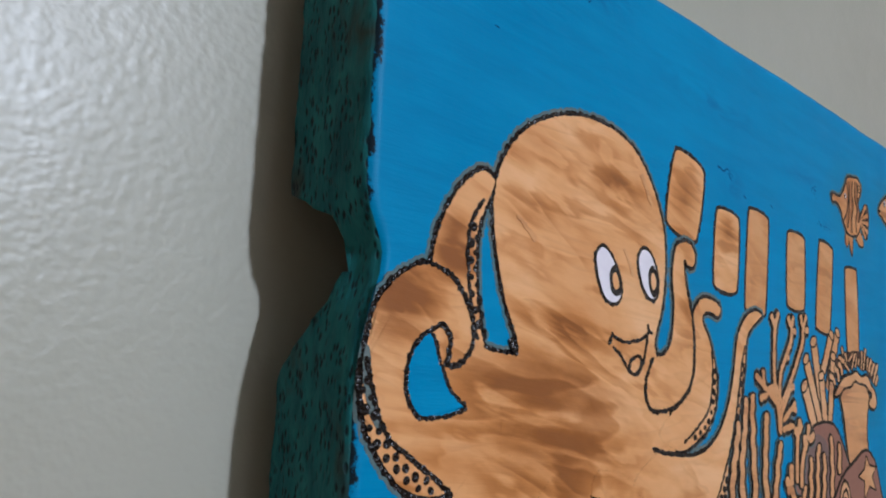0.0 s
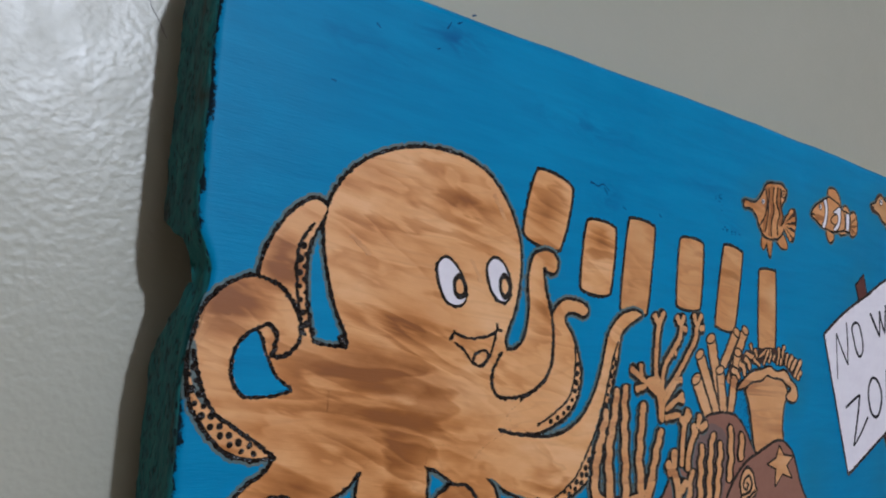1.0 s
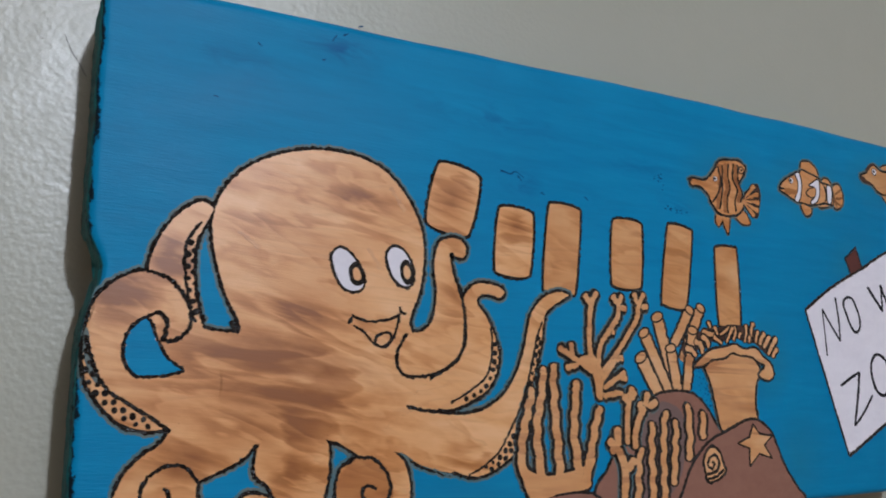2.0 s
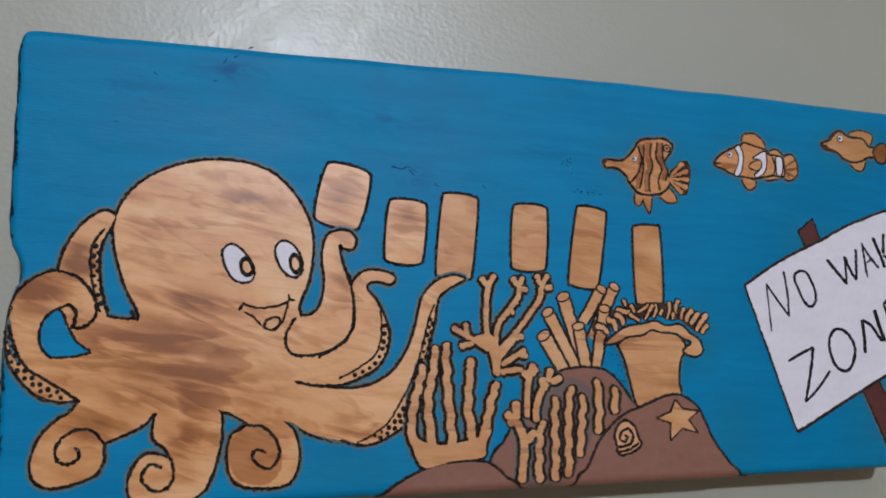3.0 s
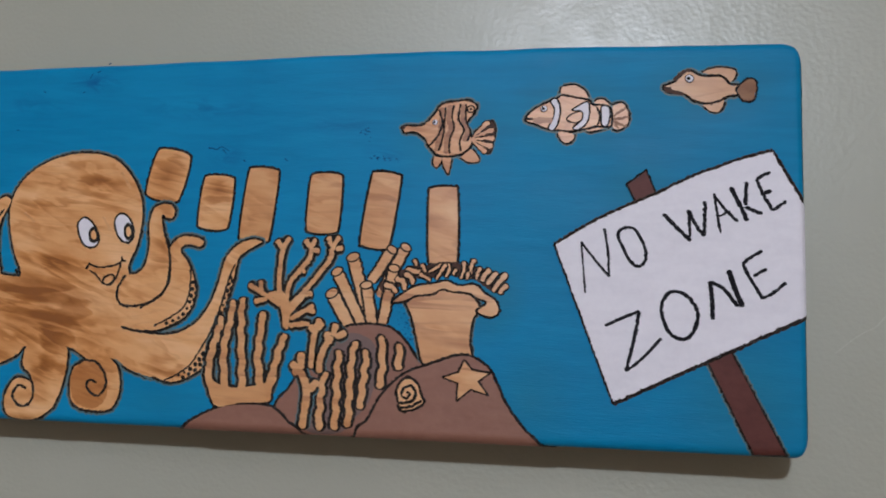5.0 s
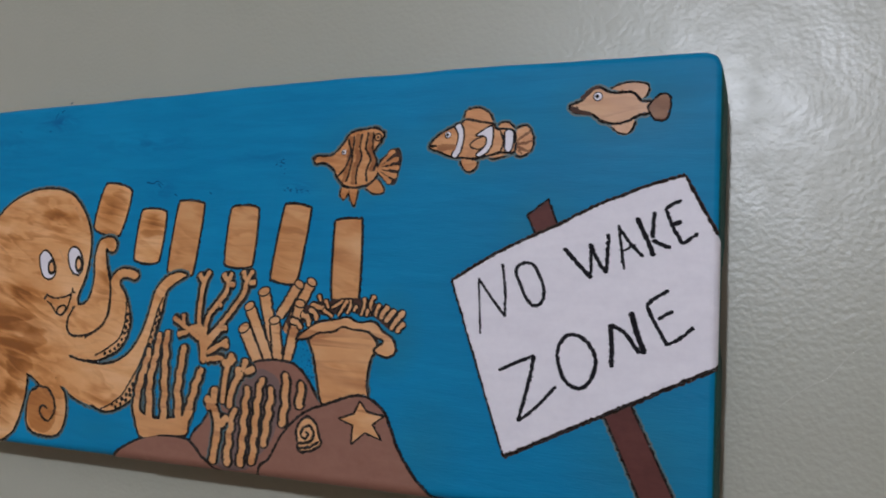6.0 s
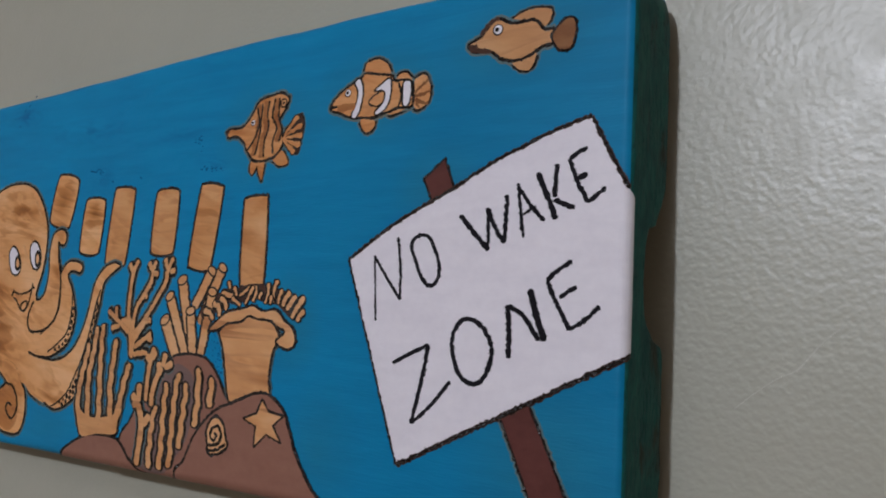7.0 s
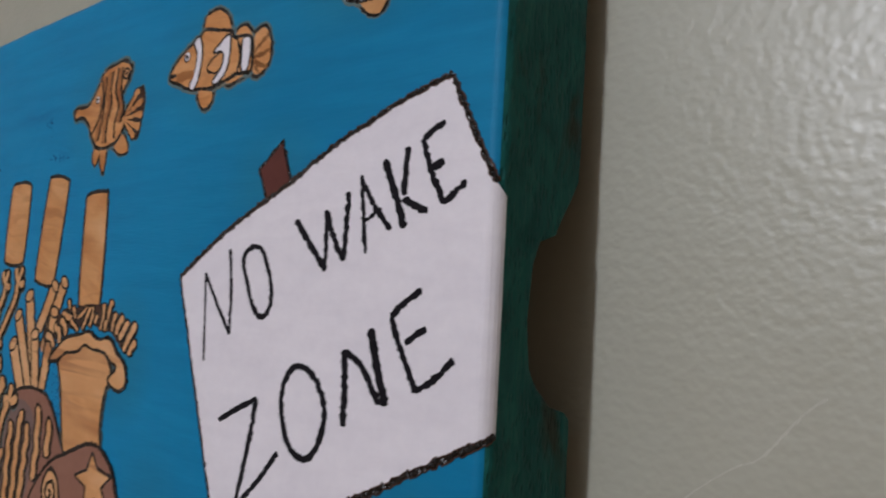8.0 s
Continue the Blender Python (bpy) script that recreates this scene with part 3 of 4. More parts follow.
shape("paint_gap", [(-413.6,76.7),(-417.1,74.6),(-419.6,70.5),(-419.8,64.4),(-417.7,60.3),(-414.8,58.6),(-407.1,59.1),(-402.2,60.7),(-405.0,62.6),(-408.2,65.9),(-411.0,71.7)], octopus, BLUE, 0.140, 0.156, "blue paint showing inside the curled arm", 1.3)
lines("burnt_line", [[(-413.8,76.7),(-410.4,78.6),(-407.8,75.9),(-408.0,72.2),(-408.6,70.1),(-404.8,70.1),(-401.4,73.0),(-400.4,76.4),(-401.2,81.0),(-404.6,86.4),(-409.6,90.1),(-414.9,91.7)]], octopus, 0.170, 1.3)
lines("burnt_line", [[(-395.5,25.5),(-399.0,30.1),(-403.9,31.5),(-409.5,29.4),(-412.6,24.9),(-411.9,20.5),(-408.6,18.7),(-405.2,20.0),(-404.4,22.7),(-406.2,24.8)]], octopus, 0.172, 1.3)
lines("burnt_line", [[(-371.3,19.5),(-370.3,12.3),(-372.3,8.3),(-376.8,7.3),(-381.1,10.3),(-381.5,14.4),(-378.4,17.4),(-374.4,15.8)]], octopus, 0.174, 1.3)
lines("burnt_line", [[(-343.0,31.1),(-336.6,30.1),(-331.3,24.6),(-330.2,18.6),(-333.7,14.0),(-338.3,15.5),(-340.7,19.1),(-338.8,21.3),(-335.3,19.9)]], octopus, 0.176, 1.3)
lines("burnt_line", [[(-324.5,74.0),(-328.0,68.2),(-328.3,62.8),(-324.2,58.6),(-312.3,59.6),(-304.7,64.0),(-301.3,69.9),(-300.7,78.0),(-301.9,87.0),(-305.4,96.5)]], octopus, 0.178, 1.3)
lines("burnt_line", [[(-324.6,48.0),(-315.6,46.2),(-305.2,45.3)]], octopus, 0.180, 1.3)
lines("burnt_line", [[(-388.4,76.4),(-385.2,72.6)]], octopus, 0.182, 1.3)
STRIPS = [
    [(-431.0,71.1),(-428.1,62.0),(-424.0,54.9),(-418.1,50.7),(-411.3,46.5),(-405.9,42.5)],
    [(-398.6,108.3),(-402.9,101.7),(-403.3,93.2),(-402.2,85.8),(-400.7,79.5),(-399.0,75.7)],
    [(-289.4,78.1),(-288.9,67.6),(-291.2,58.9),(-297.3,53.9),(-306.6,48.7)],
    [(-265.7,79.9),(-268.8,71.9),(-270.8,63.3),(-273.1,54.8),(-276.4,46.2),(-281.1,37.6),(-286.1,30.1),(-292.9,25.3),(-298.9,22.5)],
]
for i, pts in enumerate(STRIPS):
    lines("burnt_line", [pts], octopus, 0.171 + 0.002 * i, (1.2, 1.1, 0.9, 0.9)[i])
SUCKERS = [
    [(-431.5,70.1),(-430.0,63.0),(-427.4,55.9),(-422.8,50.8),(-416.9,46.1),(-411.2,44.3)],
    [(-400.2,102.9),(-401.7,96.4),(-401.0,89.0),(-399.3,82.7),(-397.7,77.4)],
    [(-286.7,72.3),(-286.7,65.3),(-288.3,58.4),(-292.3,52.7),(-300.6,49.0)],
    [(-266.5,74.8),(-268.4,65.6),(-270.2,57.7),(-272.3,49.7),(-275.3,41.7),(-279.0,34.3),(-284.3,28.2),(-291.1,24.3)],
]
rng = random.Random(4)
for pts, gap, dot in zip(SUCKERS, (2.7, 2.8, 2.5, 2.5), (1.05, 1.0, 1.05, 1.05)):
    path = curve(pts, step=0.3)
    nn = normals(path, False)
    run, side, last = 0.0, 1, path[0]
    for q, m in zip(path, nn):
        run += (q - last).length
        last = q
        if run > gap * 0.62:
            run, side = 0.0, -side
            c = q + m * side * (0.75 + 0.3 * rng.random())
            size = dot * (0.75 + 0.5 * rng.random())
            bm = bmesh.new()
            add_fill(bm, ellipse(c, size, size * (0.75 + 0.3 * rng.random()), rng.random() * 180, 9), 0.186, 0)
            part("sucker", bm, [LINE], octopus)

for white, iris in ((
    [(-354.2,100.5),(-351.4,103.5),(-347.4,102.0),(-343.8,97.8),(-341.7,93.4),(-342.3,89.3),(-346.2,87.9),(-350.2,89.9),(-353.1,94.9)], [(-347.1,96.2),(-345.1,98.3),(-342.9,96.3),(-342.1,92.3),(-344.1,90.7),(-346.5,92.2)]), (
    [(-333.4,101.5),(-331.0,105.2),(-326.9,104.4),(-323.6,100.2),(-322.1,94.9),(-323.7,91.2),(-327.3,91.0),(-331.2,94.7)], [(-327.4,98.2),(-325.7,100.3),(-323.6,98.3),(-322.8,94.5),(-324.6,91.9),(-326.9,94.1)])):
    bm = bmesh.new()
    e = curve(white, True, 0.5)
    add_ribbon(bm, e, 1.25, 0.176, 0, closed=True)
    add_fill(bm, e, 0.184, 1, 0.45)
    i2 = curve(iris, True, 0.4)
    add_fill(bm, i2, 0.192, 0, -0.5)
    c = sum(i2, Vector((0, 0))) / len(i2)
    add_fill(bm, [c + (q - c) * 0.62 for q in i2], 0.199, 2)
    part("eye", bm, [LINE, WHITE, WOOD], octopus, "white painted eye with a burnt outline")
for p in [
    [(-332.2,127.1),(-329.1,122.7),(-326.1,118.6)],
    [(-340.4,104.1),(-338.1,100.7),(-335.4,96.7)],
    [(-386.8,106.4),(-382.8,103.5),(-379.3,101.0)],
]:
    lines("pale_scratch", [p], octopus, 0.168, 1.3, "", LIGHT)
smear = bmesh.new()
add_fill(smear, curve([(-431.1,72.9),(-431.1,66.1),(-429.2,59.6),(-426.6,56.3),(-425.6,57.1),(-427.3,61.6),(-429.1,66.5),(-430.1,72.1)], True), 0.165, 0, 0.0, 0.25)
part("paint_smear", smear, [TEAL], octopus, "blue-green paint smear on the arm")
lines("mouth", [
    [(-347.2,76.6),(-345.5,79.1),(-339.8,77.8),(-332.0,78.7),(-327.3,81.2)],
    [(-346.5,77.1),(-345.5,80.2)],
    [(-327.8,83.5),(-326.9,81.4),(-325.1,81.0)],
    [(-345.4,76.2),(-341.4,74.0),(-337.4,70.0),(-333.3,68.9),(-330.3,71.8),(-328.8,75.6),(-327.8,80.8)],
    [(-337.4,70.4),(-336.1,72.9),(-333.0,74.0),(-330.8,73.1),(-331.6,70.7),(-334.0,69.3)],
], octopus, 0.176, 0.95, "burnt smiling mouth")

# ---- bars where lettering stands ----
for i, (xb, zb, xt, zt, w) in enumerate([(-308.6, 112.5, -303.0, 138.0, 24.1), (-279.5, 97.3, -277.4, 124.5, 20.4), (-257.2, 91.4, -253.7, 128.0, 19.7), (-222.2, 95.3, -221.0, 124.8, 20.0), (-195.8, 88.1, -190.7, 124.6, 18.0), (-162.1, 80.7, -163.1, 117.3, 17.0)]):
    bm = bmesh.new()
    a, b = Vector((xb, zb)), Vector((xt, zt))
    d = (b - a).normalized()
    m = Vector((-d.y, d.x)) * w * 0.42
    r = d * w * 0.22
    edge = curve([a + m * 0.7, a + m + r, b + m - r, b + m * 0.7, b - m * 0.7, b - m - r, a - m + r, a - m * 0.7], True)
    add_ribbon(bm, edge, 1.7, 0.020, 0, closed=True)
    add_fill(bm, edge, 0.034, 1, 0.45)
    tagged(part("plain_bar", bm, [LINE, WOOD if i < 2 else BAR], plaque, "plain pine bar with a burnt outline"), group="row of plain bars")

# ---- tube sponges ----
TUBES = [
    [(-186.7,87.3),(-196.9,71.5)],
    [(-180.1,88.4),(-192.3,64.8)],
    [(-205.8,83.7),(-196.5,54.1)],
    [(-185.5,78.4),(-190.2,51.6)],
    [(-213.4,76.7),(-199.4,50.8)],
    [(-198.6,70.4),(-194.8,50.9)],
    [(-215.5,66.3),(-205.2,49.8)],
]
tubes = None
for i, (mouth, foot) in enumerate(TUBES):
    bm = bmesh.new()
    a, b = Vector(foot), Vector(mouth)
    w = (5.6, 5.6, 6.6, 5.8, 6.0, 6.0, 6.8)[i]
    path = curve([a, a.lerp(b, 0.5), b], step=0.8)
    low = 0.036 + 0.007 * i
    add_ribbon(bm, path, (w * 0.9 + 1.2, w + 1.2), low, 0)
    add_ribbon(bm, path, (w * 0.9 - 1.2, w - 1.2), low + 0.003, 1)
    d = b - a
    turn = math.degrees(math.atan2(d.y, d.x)) - 90
    add_fill(bm, ellipse(b, w * 0.5 + 0.5, w * 0.32 + 0.4, turn), low + 0.0045, 0)
    add_fill(bm, ellipse(b, w * 0.5 - 0.45, w * 0.32 - 0.4, turn), low + 0.006, 1)
    ob = part("tube_sponge" if tubes is None else "tube", bm, [LINE, LIGHT], plaque if tubes is None else tubes,
              "cluster of pale wood-burnt tube sponges" if tubes is None else "")
    tubes = tubes or ob

# ---- branching corals ----
def coral(name, paths, low, high, width, label, trunk=None, line=1.7):
    first = shape(name, trunk, plaque, LIGHT, low - 0.002, high - 0.004, label, 1.4) if trunk else None
    for i, p in enumerate(paths):
        size = (width * 0.92, width * 0.95) if len(p) > 2 else (width * 0.85, width * 1.05)
        ob = limb(name if first is None else "branch", p, plaque if first is None else first, LIGHT,
                  size, low + 0.0008 * i, high + 0.004 * i, label if first is None else "", line=line)
        first = first or ob


coral("branching_coral", [
    [(-236.8,48.0),(-238.3,54.3),(-240.2,61.1),(-242.3,69.4),(-242.1,80.7),(-240.9,88.6),(-237.6,93.7)],
    [(-241.4,86.9),(-245.1,92.6)],
    [(-238.5,59.8),(-236.8,70.9),(-232.3,76.8),(-227.6,83.0),(-226.6,89.2),(-224.5,93.1)],
    [(-227.1,88.0),(-230.6,92.5)],
    [(-226.7,86.9),(-222.1,86.4)],
    [(-231.7,76.3),(-228.6,76.9)],
    [(-238.1,58.4),(-229.8,66.3),(-222.9,74.7),(-217.5,82.2),(-215.9,88.6),(-212.4,94.2)],
    [(-216.1,88.1),(-219.1,94.2)],
    [(-215.5,87.5),(-210.1,88.1)],
] + [
    [(-240.1,59.8),(-248.4,64.6),(-256.2,69.0),(-258.8,69.8)],
    [(-250.8,65.9),(-252.1,72.7)],
    [(-247.3,63.2),(-255.4,61.7)],
    [(-237.0,56.5),(-232.8,61.0),(-229.4,65.2),(-228.6,69.7)],
    [(-229.7,64.9),(-224.6,66.4)],
    [(-236.3,53.0),(-231.7,55.8),(-227.0,58.4),(-223.5,60.9)],
    [(-227.5,57.8),(-222.6,57.1)],
    [(-236.7,50.2),(-228.5,51.5),(-225.1,50.5)],
], 0.032, 0.110, 3.9, "pale wood-burnt branching coral", [(-249.4,65.4),(-244.1,62.7),(-240.8,57.0),(-239.4,49.6),(-236.0,49.1),(-235.3,55.2),(-232.6,58.8),(-235.9,62.1),(-238.8,66.2),(-242.1,67.8)])

# ---- rocks and what grows on them ----
shape("rock_mound", [(-241.0,11.1),(-234.0,21.9),(-228.2,31.5),(-217.3,44.0),(-208.8,50.0),(-201.6,51.8),(-193.7,52.0),(-185.5,50.4),(-178.0,44.1),(-172.1,36.0),(-167.4,31.6),(-177.3,13.3),(-198.5,-5.9),(-233.6,-8.5)], plaque, BROWN, 0.084, 0.110, "brown painted rock behind ribbed coral")
ground = bmesh.new()
add_fill(ground, curve([(-224.3,1.9),(-223.7,15.7),(-217.5,29.1),(-213.4,40.1),(-206.6,47.1),(-200.3,47.0),(-193.4,42.4),(-191.8,29.9),(-194.5,17.5),(-200.6,9.0),(-209.0,1.4)], True), 0.118)
part("grey_ground", ground, [GREYBROWN], plaque, "grey-brown paint between the coral ribs")
RIBS = [
    [(-218.7,1.9),(-218.4,15.6),(-217.6,24.1),(-216.3,29.8)],
    [(-211.0,2.2),(-210.7,15.4),(-210.8,27.7),(-210.3,40.1)],
    [(-204.3,3.7),(-204.4,17.7),(-204.1,32.6),(-202.9,44.5)],
    [(-199.0,12.1),(-198.1,25.0),(-197.2,34.5),(-196.9,40.7)],
    [(-190.5,21.9),(-189.1,32.3),(-189.7,42.4),(-189.4,47.2)],
    [(-181.1,30.5),(-181.3,38.5),(-180.7,43.8)],
]
ribbed = None
for i, p in enumerate(RIBS):
    ob = limb("ribbed_coral" if ribbed is None else "rib", p, ribbed or plaque, LIGHT, (4.7, 4.1), 0.126 + 0.001 * i, 0.170 + 0.001 * i,
              "pale wavy ribs of coral on brown rock" if ribbed is None else "", line=1.75, wave=0.45, fringe=0)
    ribbed = ribbed or ob
for stems, width, label in (
    ([[(-223.7,29.9),(-223.7,40.3),(-222.6,48.2),(-221.8,52.7)], [(-222.9,47.2),(-226.0,51.2)], [(-222.1,48.0),(-220.8,54.9)], [(-221.9,48.2),(-218.7,52.7)]], 4.2, "pale forked coral with an upright tip"),
    ([[(-219.6,27.9),(-219.6,34.8),(-217.0,41.4),(-213.9,46.4)], [(-215.7,43.0),(-217.2,48.4)], [(-213.9,45.0),(-212.5,52.6)], [(-213.3,45.1),(-206.5,48.1)]], 4.6, "pale forked coral leaning over the ribs"),
    ([[(-226.8,2.2),(-225.5,14.5),(-225.8,22.6),(-229.3,29.0),(-234.6,33.3)], [(-228.8,29.2),(-229.1,38.6)], [(-230.1,29.3),(-233.4,27.8)], [(-225.5,19.8),(-222.2,22.5),(-219.1,24.9)]], 5.2, "pale forked coral on a stout stem"),
):
    coral("small_coral", stems, 0.150, 0.190, width, label, line=1.65)

fan = shape("fan_coral", [(-276.1,25.3),(-274.4,16.2),(-269.9,10.7),(-257.4,12.8),(-243.8,14.1),(-242.4,19.6),(-240.1,27.0),(-247.4,23.1),(-260.8,20.8),(-269.5,22.0)], plaque, LIGHT, 0.136, 0.186, "pale cup-shaped coral with wavy upright fingers")
for i, p in enumerate([
    [(-271.6,14.5),(-275.4,25.3),(-275.2,35.0),(-272.5,46.3),(-270.2,54.8)],
    [(-265.7,16.2),(-268.1,29.8),(-268.4,40.9),(-266.3,52.1),(-265.2,62.9)],
    [(-257.8,16.6),(-258.6,30.2),(-260.0,43.9),(-260.5,55.1),(-260.8,64.1)],
    [(-248.1,19.8),(-250.7,33.3),(-250.5,44.3),(-249.9,51.2),(-250.2,57.6)],
    [(-245.9,16.7),(-243.1,26.8),(-240.9,35.9),(-239.1,42.5),(-237.0,46.9)],
]):
    limb("finger", p, fan, LIGHT, (5.0, 4.3), 0.137 + 0.001 * i, 0.190 + 0.004 * i, line=1.7, wave=0.35)

vase = shape("vase_coral", [(-179.3,63.5),(-175.9,54.6),(-173.2,44.3),(-169.5,33.6),(-161.6,36.0),(-148.2,38.1),(-148.3,45.2),(-147.0,54.9),(-144.0,60.6),(-149.8,67.2),(-161.4,69.1),(-174.1,66.2)], plaque, LIGHT, 0.118, 0.150, "pale vase-shaped coral with a frilled rim", fringe=1.0)
shape("rim", [(-185.8,62.3),(-180.9,66.7),(-174.1,70.5),(-166.6,71.4),(-160.0,72.8),(-154.3,70.8),(-146.5,71.2),(-141.7,67.1),(-137.3,64.4),(-135.2,59.6),(-137.7,56.4),(-142.2,56.8),(-145.6,59.1),(-141.4,62.7),(-145.3,64.7),(-149.8,67.0),(-156.9,67.6),(-161.9,68.6),(-166.8,66.4),(-174.0,65.5),(-179.3,63.0)], vase, LIGHT, 0.160, 0.176, line=1.3)
rim_path = curve([(-190.1,66.0),(-187.0,70.8),(-181.4,73.0),(-177.3,75.8),(-172.4,75.8),(-167.4,76.4),(-163.0,77.2),(-158.6,77.6),(-154.1,76.8),(-149.7,76.3),(-144.8,75.1),(-139.7,71.5),(-135.8,68.0)], step=0.5)
backing = bmesh.new()
add_ribbon(backing, [q + Vector((0, 0.8)) for q in rim_path], 6.5, 0.052)
part("burnt_ground", backing, [CHAR], vase, "dark burnt ground between the tentacles")
BACK_ROW = [
    [(-171.8,76.8),(-176.0,77.2),(-180.2,77.9)], [(-174.6,79.1),(-175.2,81.2),(-176.2,83.2)], [(-169.9,76.1),(-171.0,78.6),(-172.7,80.9)],
    [(-169.1,76.4),(-166.3,78.2),(-162.1,80.6)], [(-161.0,74.1),(-159.0,77.9),(-160.1,81.2)], [(-153.8,73.3),(-152.1,77.8),(-152.2,82.3)],
    [(-149.0,73.4),(-148.6,79.9),(-146.6,83.2)], [(-143.8,72.1),(-141.9,76.1),(-139.3,78.4)], [(-135.5,66.5),(-133.8,69.7),(-130.9,70.6)],
]
FRONT_ROW = [
    [(-183.7,66.2),(-185.8,69.5),(-190.5,70.6)], [(-179.6,67.6),(-180.9,72.2),(-185.0,73.6)], [(-175.9,70.3),(-177.2,74.4),(-180.9,75.8)],
    [(-167.5,72.4),(-170.4,74.6),(-173.5,76.0)], [(-165.2,72.9),(-162.7,77.1),(-160.4,80.9)], [(-157.3,74.9),(-156.6,76.8),(-155.0,78.5)],
    [(-150.6,72.9),(-150.3,75.2),(-149.6,77.4)], [(-146.1,73.0),(-145.3,77.3),(-143.8,79.5)], [(-141.5,70.9),(-138.5,74.7),(-135.9,76.8)],
    [(-138.5,67.6),(-135.6,72.1),(-131.8,76.6)],
]
for k, path in enumerate(BACK_ROW + FRONT_ROW):
    low = 0.056 + 0.0022 * k
    wide = 3.3 if path[-1][0] > -140 or path[-1][0] < -178 else 2.5
    limb("tentacle", path, vase, LIGHT, (0.8 * wide, wide), low, low + 0.0014, line=1.15, fringe=0)

shape("rock_mound", [(-288.7,-1.1),(-279.1,6.6),(-266.8,11.7),(-256.8,13.1),(-245.5,12.9),(-239.1,10.4),(-233.4,5.4),(-228.0,1.8),(-227.0,-8.0),(-287.4,-12.5)], plaque, BROWN, 0.180, 0.198, "low brown painted rock along the lower edge")
shape("rock_mound", [(-200.6,2.6),(-195.3,8.3),(-189.0,19.8),(-178.4,29.8),(-164.9,35.1),(-154.7,38.6),(-148.2,38.6),(-141.7,35.3),(-137.2,30.0),(-131.4,18.0),(-123.7,7.8),(-116.4,0.6),(-116.1,-7.0),(-199.4,-13.6)], plaque, BROWN, 0.184, 0.202, "brown painted rock with a shell and a star")
shell = shape("shell", [(-180.9,16.9),(-181.8,22.0),(-179.6,26.4),(-176.1,27.9),(-172.0,25.0),(-170.0,20.0),(-168.8,17.8),(-169.7,15.8),(-174.6,13.4),(-179.6,13.1)], plaque, LIGHT, 0.214, 0.226, "small pale spiral shell with burnt lines", 1.6)
lines("swirl", [
    [(-180.3,16.2),(-174.8,17.2),(-172.8,20.7),(-174.7,24.1),(-178.0,23.4),(-179.5,20.3),(-177.4,18.4),(-175.6,20.2),(-177.3,21.4)],
    [(-180.2,14.4),(-174.7,15.0),(-169.9,17.8)],
], shell, 0.236, 1.35)
shape("starfish", [(-150.8,36.7),(-146.8,32.3),(-138.8,31.2),(-144.2,27.2),(-139.4,21.2),(-147.4,23.5),(-153.8,18.2),(-153.5,26.2),(-160.7,28.6),(-153.5,31.0)], plaque, LIGHT, 0.214, 0.228, "pale five-pointed starfish on brown rock", 1.1, True)

# ---- fish ----
fish = shape("striped_fish", [(-183.5,147.7),(-174.7,147.9),(-169.2,152.4),(-165.2,157.8),(-158.7,159.2),(-151.9,159.4),(-147.8,156.6),(-149.8,152.3),(-153.0,147.7),(-151.1,143.8),(-149.7,139.0),(-152.5,134.5),(-158.0,132.5),(-165.7,132.7),(-170.6,137.1),(-173.1,141.3),(-178.0,144.4),(-183.0,144.3)], plaque, FISH, 0.050, 0.080, "long-nosed striped fish in burnt pine", 1.4, fringe=1.7)
for name, pts in (("tail", [(-151.0,141.6),(-146.7,145.8),(-140.8,149.4),(-138.6,144.9),(-139.5,139.4),(-141.1,133.5),(-145.6,134.8),(-149.7,138.8)]),
                  ("fin", [(-167.5,133.3),(-168.6,128.9),(-166.5,126.7),(-164.1,129.9),(-164.0,133.2)]),
                  ("fin", [(-164.0,133.2),(-163.7,128.2),(-160.9,123.5),(-159.8,128.1),(-159.8,133.1)]),
                  ("fin", [(-156.1,132.9),(-152.0,129.2),(-146.4,129.3),(-147.8,133.7),(-151.8,136.1)])):
    shape(name, pts, fish, CHAR if name == "tail" else FISH, 0.026, 0.042, line=0.9, fringe=0.8)
lines("brown_stripes", [[(-164.8,156.5),(-164.9,151.2),(-165.6,141.7),(-167.6,134.8)], [(-160.8,157.4),(-161.4,150.8),(-160.3,145.9),(-162.3,140.2),(-162.3,133.5)], [(-154.6,157.7),(-154.5,149.9),(-152.2,143.7),(-153.8,139.2)]], fish, 0.084, 2.4, "broad brown scorched stripes", CHEEK)
lines("stripes", [
    [(-166.4,155.3),(-164.4,149.0),(-166.7,142.0),(-170.4,137.6)],
    [(-163.2,156.5),(-163.3,151.2),(-164.0,141.7),(-166.0,134.8)],
    [(-159.2,157.4),(-159.8,150.8),(-158.7,145.9),(-160.7,140.2),(-160.7,133.5)],
    [(-155.8,157.9),(-156.7,150.4),(-154.0,145.3),(-155.7,139.6),(-155.1,134.4)],
    [(-153.1,157.7),(-153.0,149.9),(-150.8,143.7),(-152.3,139.2)],
], fish, 0.098, 1.0)
lines("snout_tip", [[(-184.5,147.2),(-182.7,146.6)]], fish, 0.094, 2.2, "charred tip of the snout", CHAR)
EYE_A = (-168.1,149.0)
tail_root = Vector((-151.0,141.6))
for k, tip in enumerate([(-141.6,148.8),(-139.2,144.9),(-138.7,140.5),(-139.9,136.2),(-142.8,133.3)]):
    limb("tail_ray", [tail_root + Vector((0.4, -1.4)), tail_root.lerp(Vector(tip), 0.5) + Vector((0, -0.5)), tip], fish, FISH, (0.9, 3.2), 0.0445 + 0.001 * k, 0.050 + 0.001 * k, line=0.7, fringe=0)
spot = bmesh.new()
add_fill(spot, ellipse((-150.8,155.1), 2.1, 2.1), 0.094, 0, 0.0, 0.2)
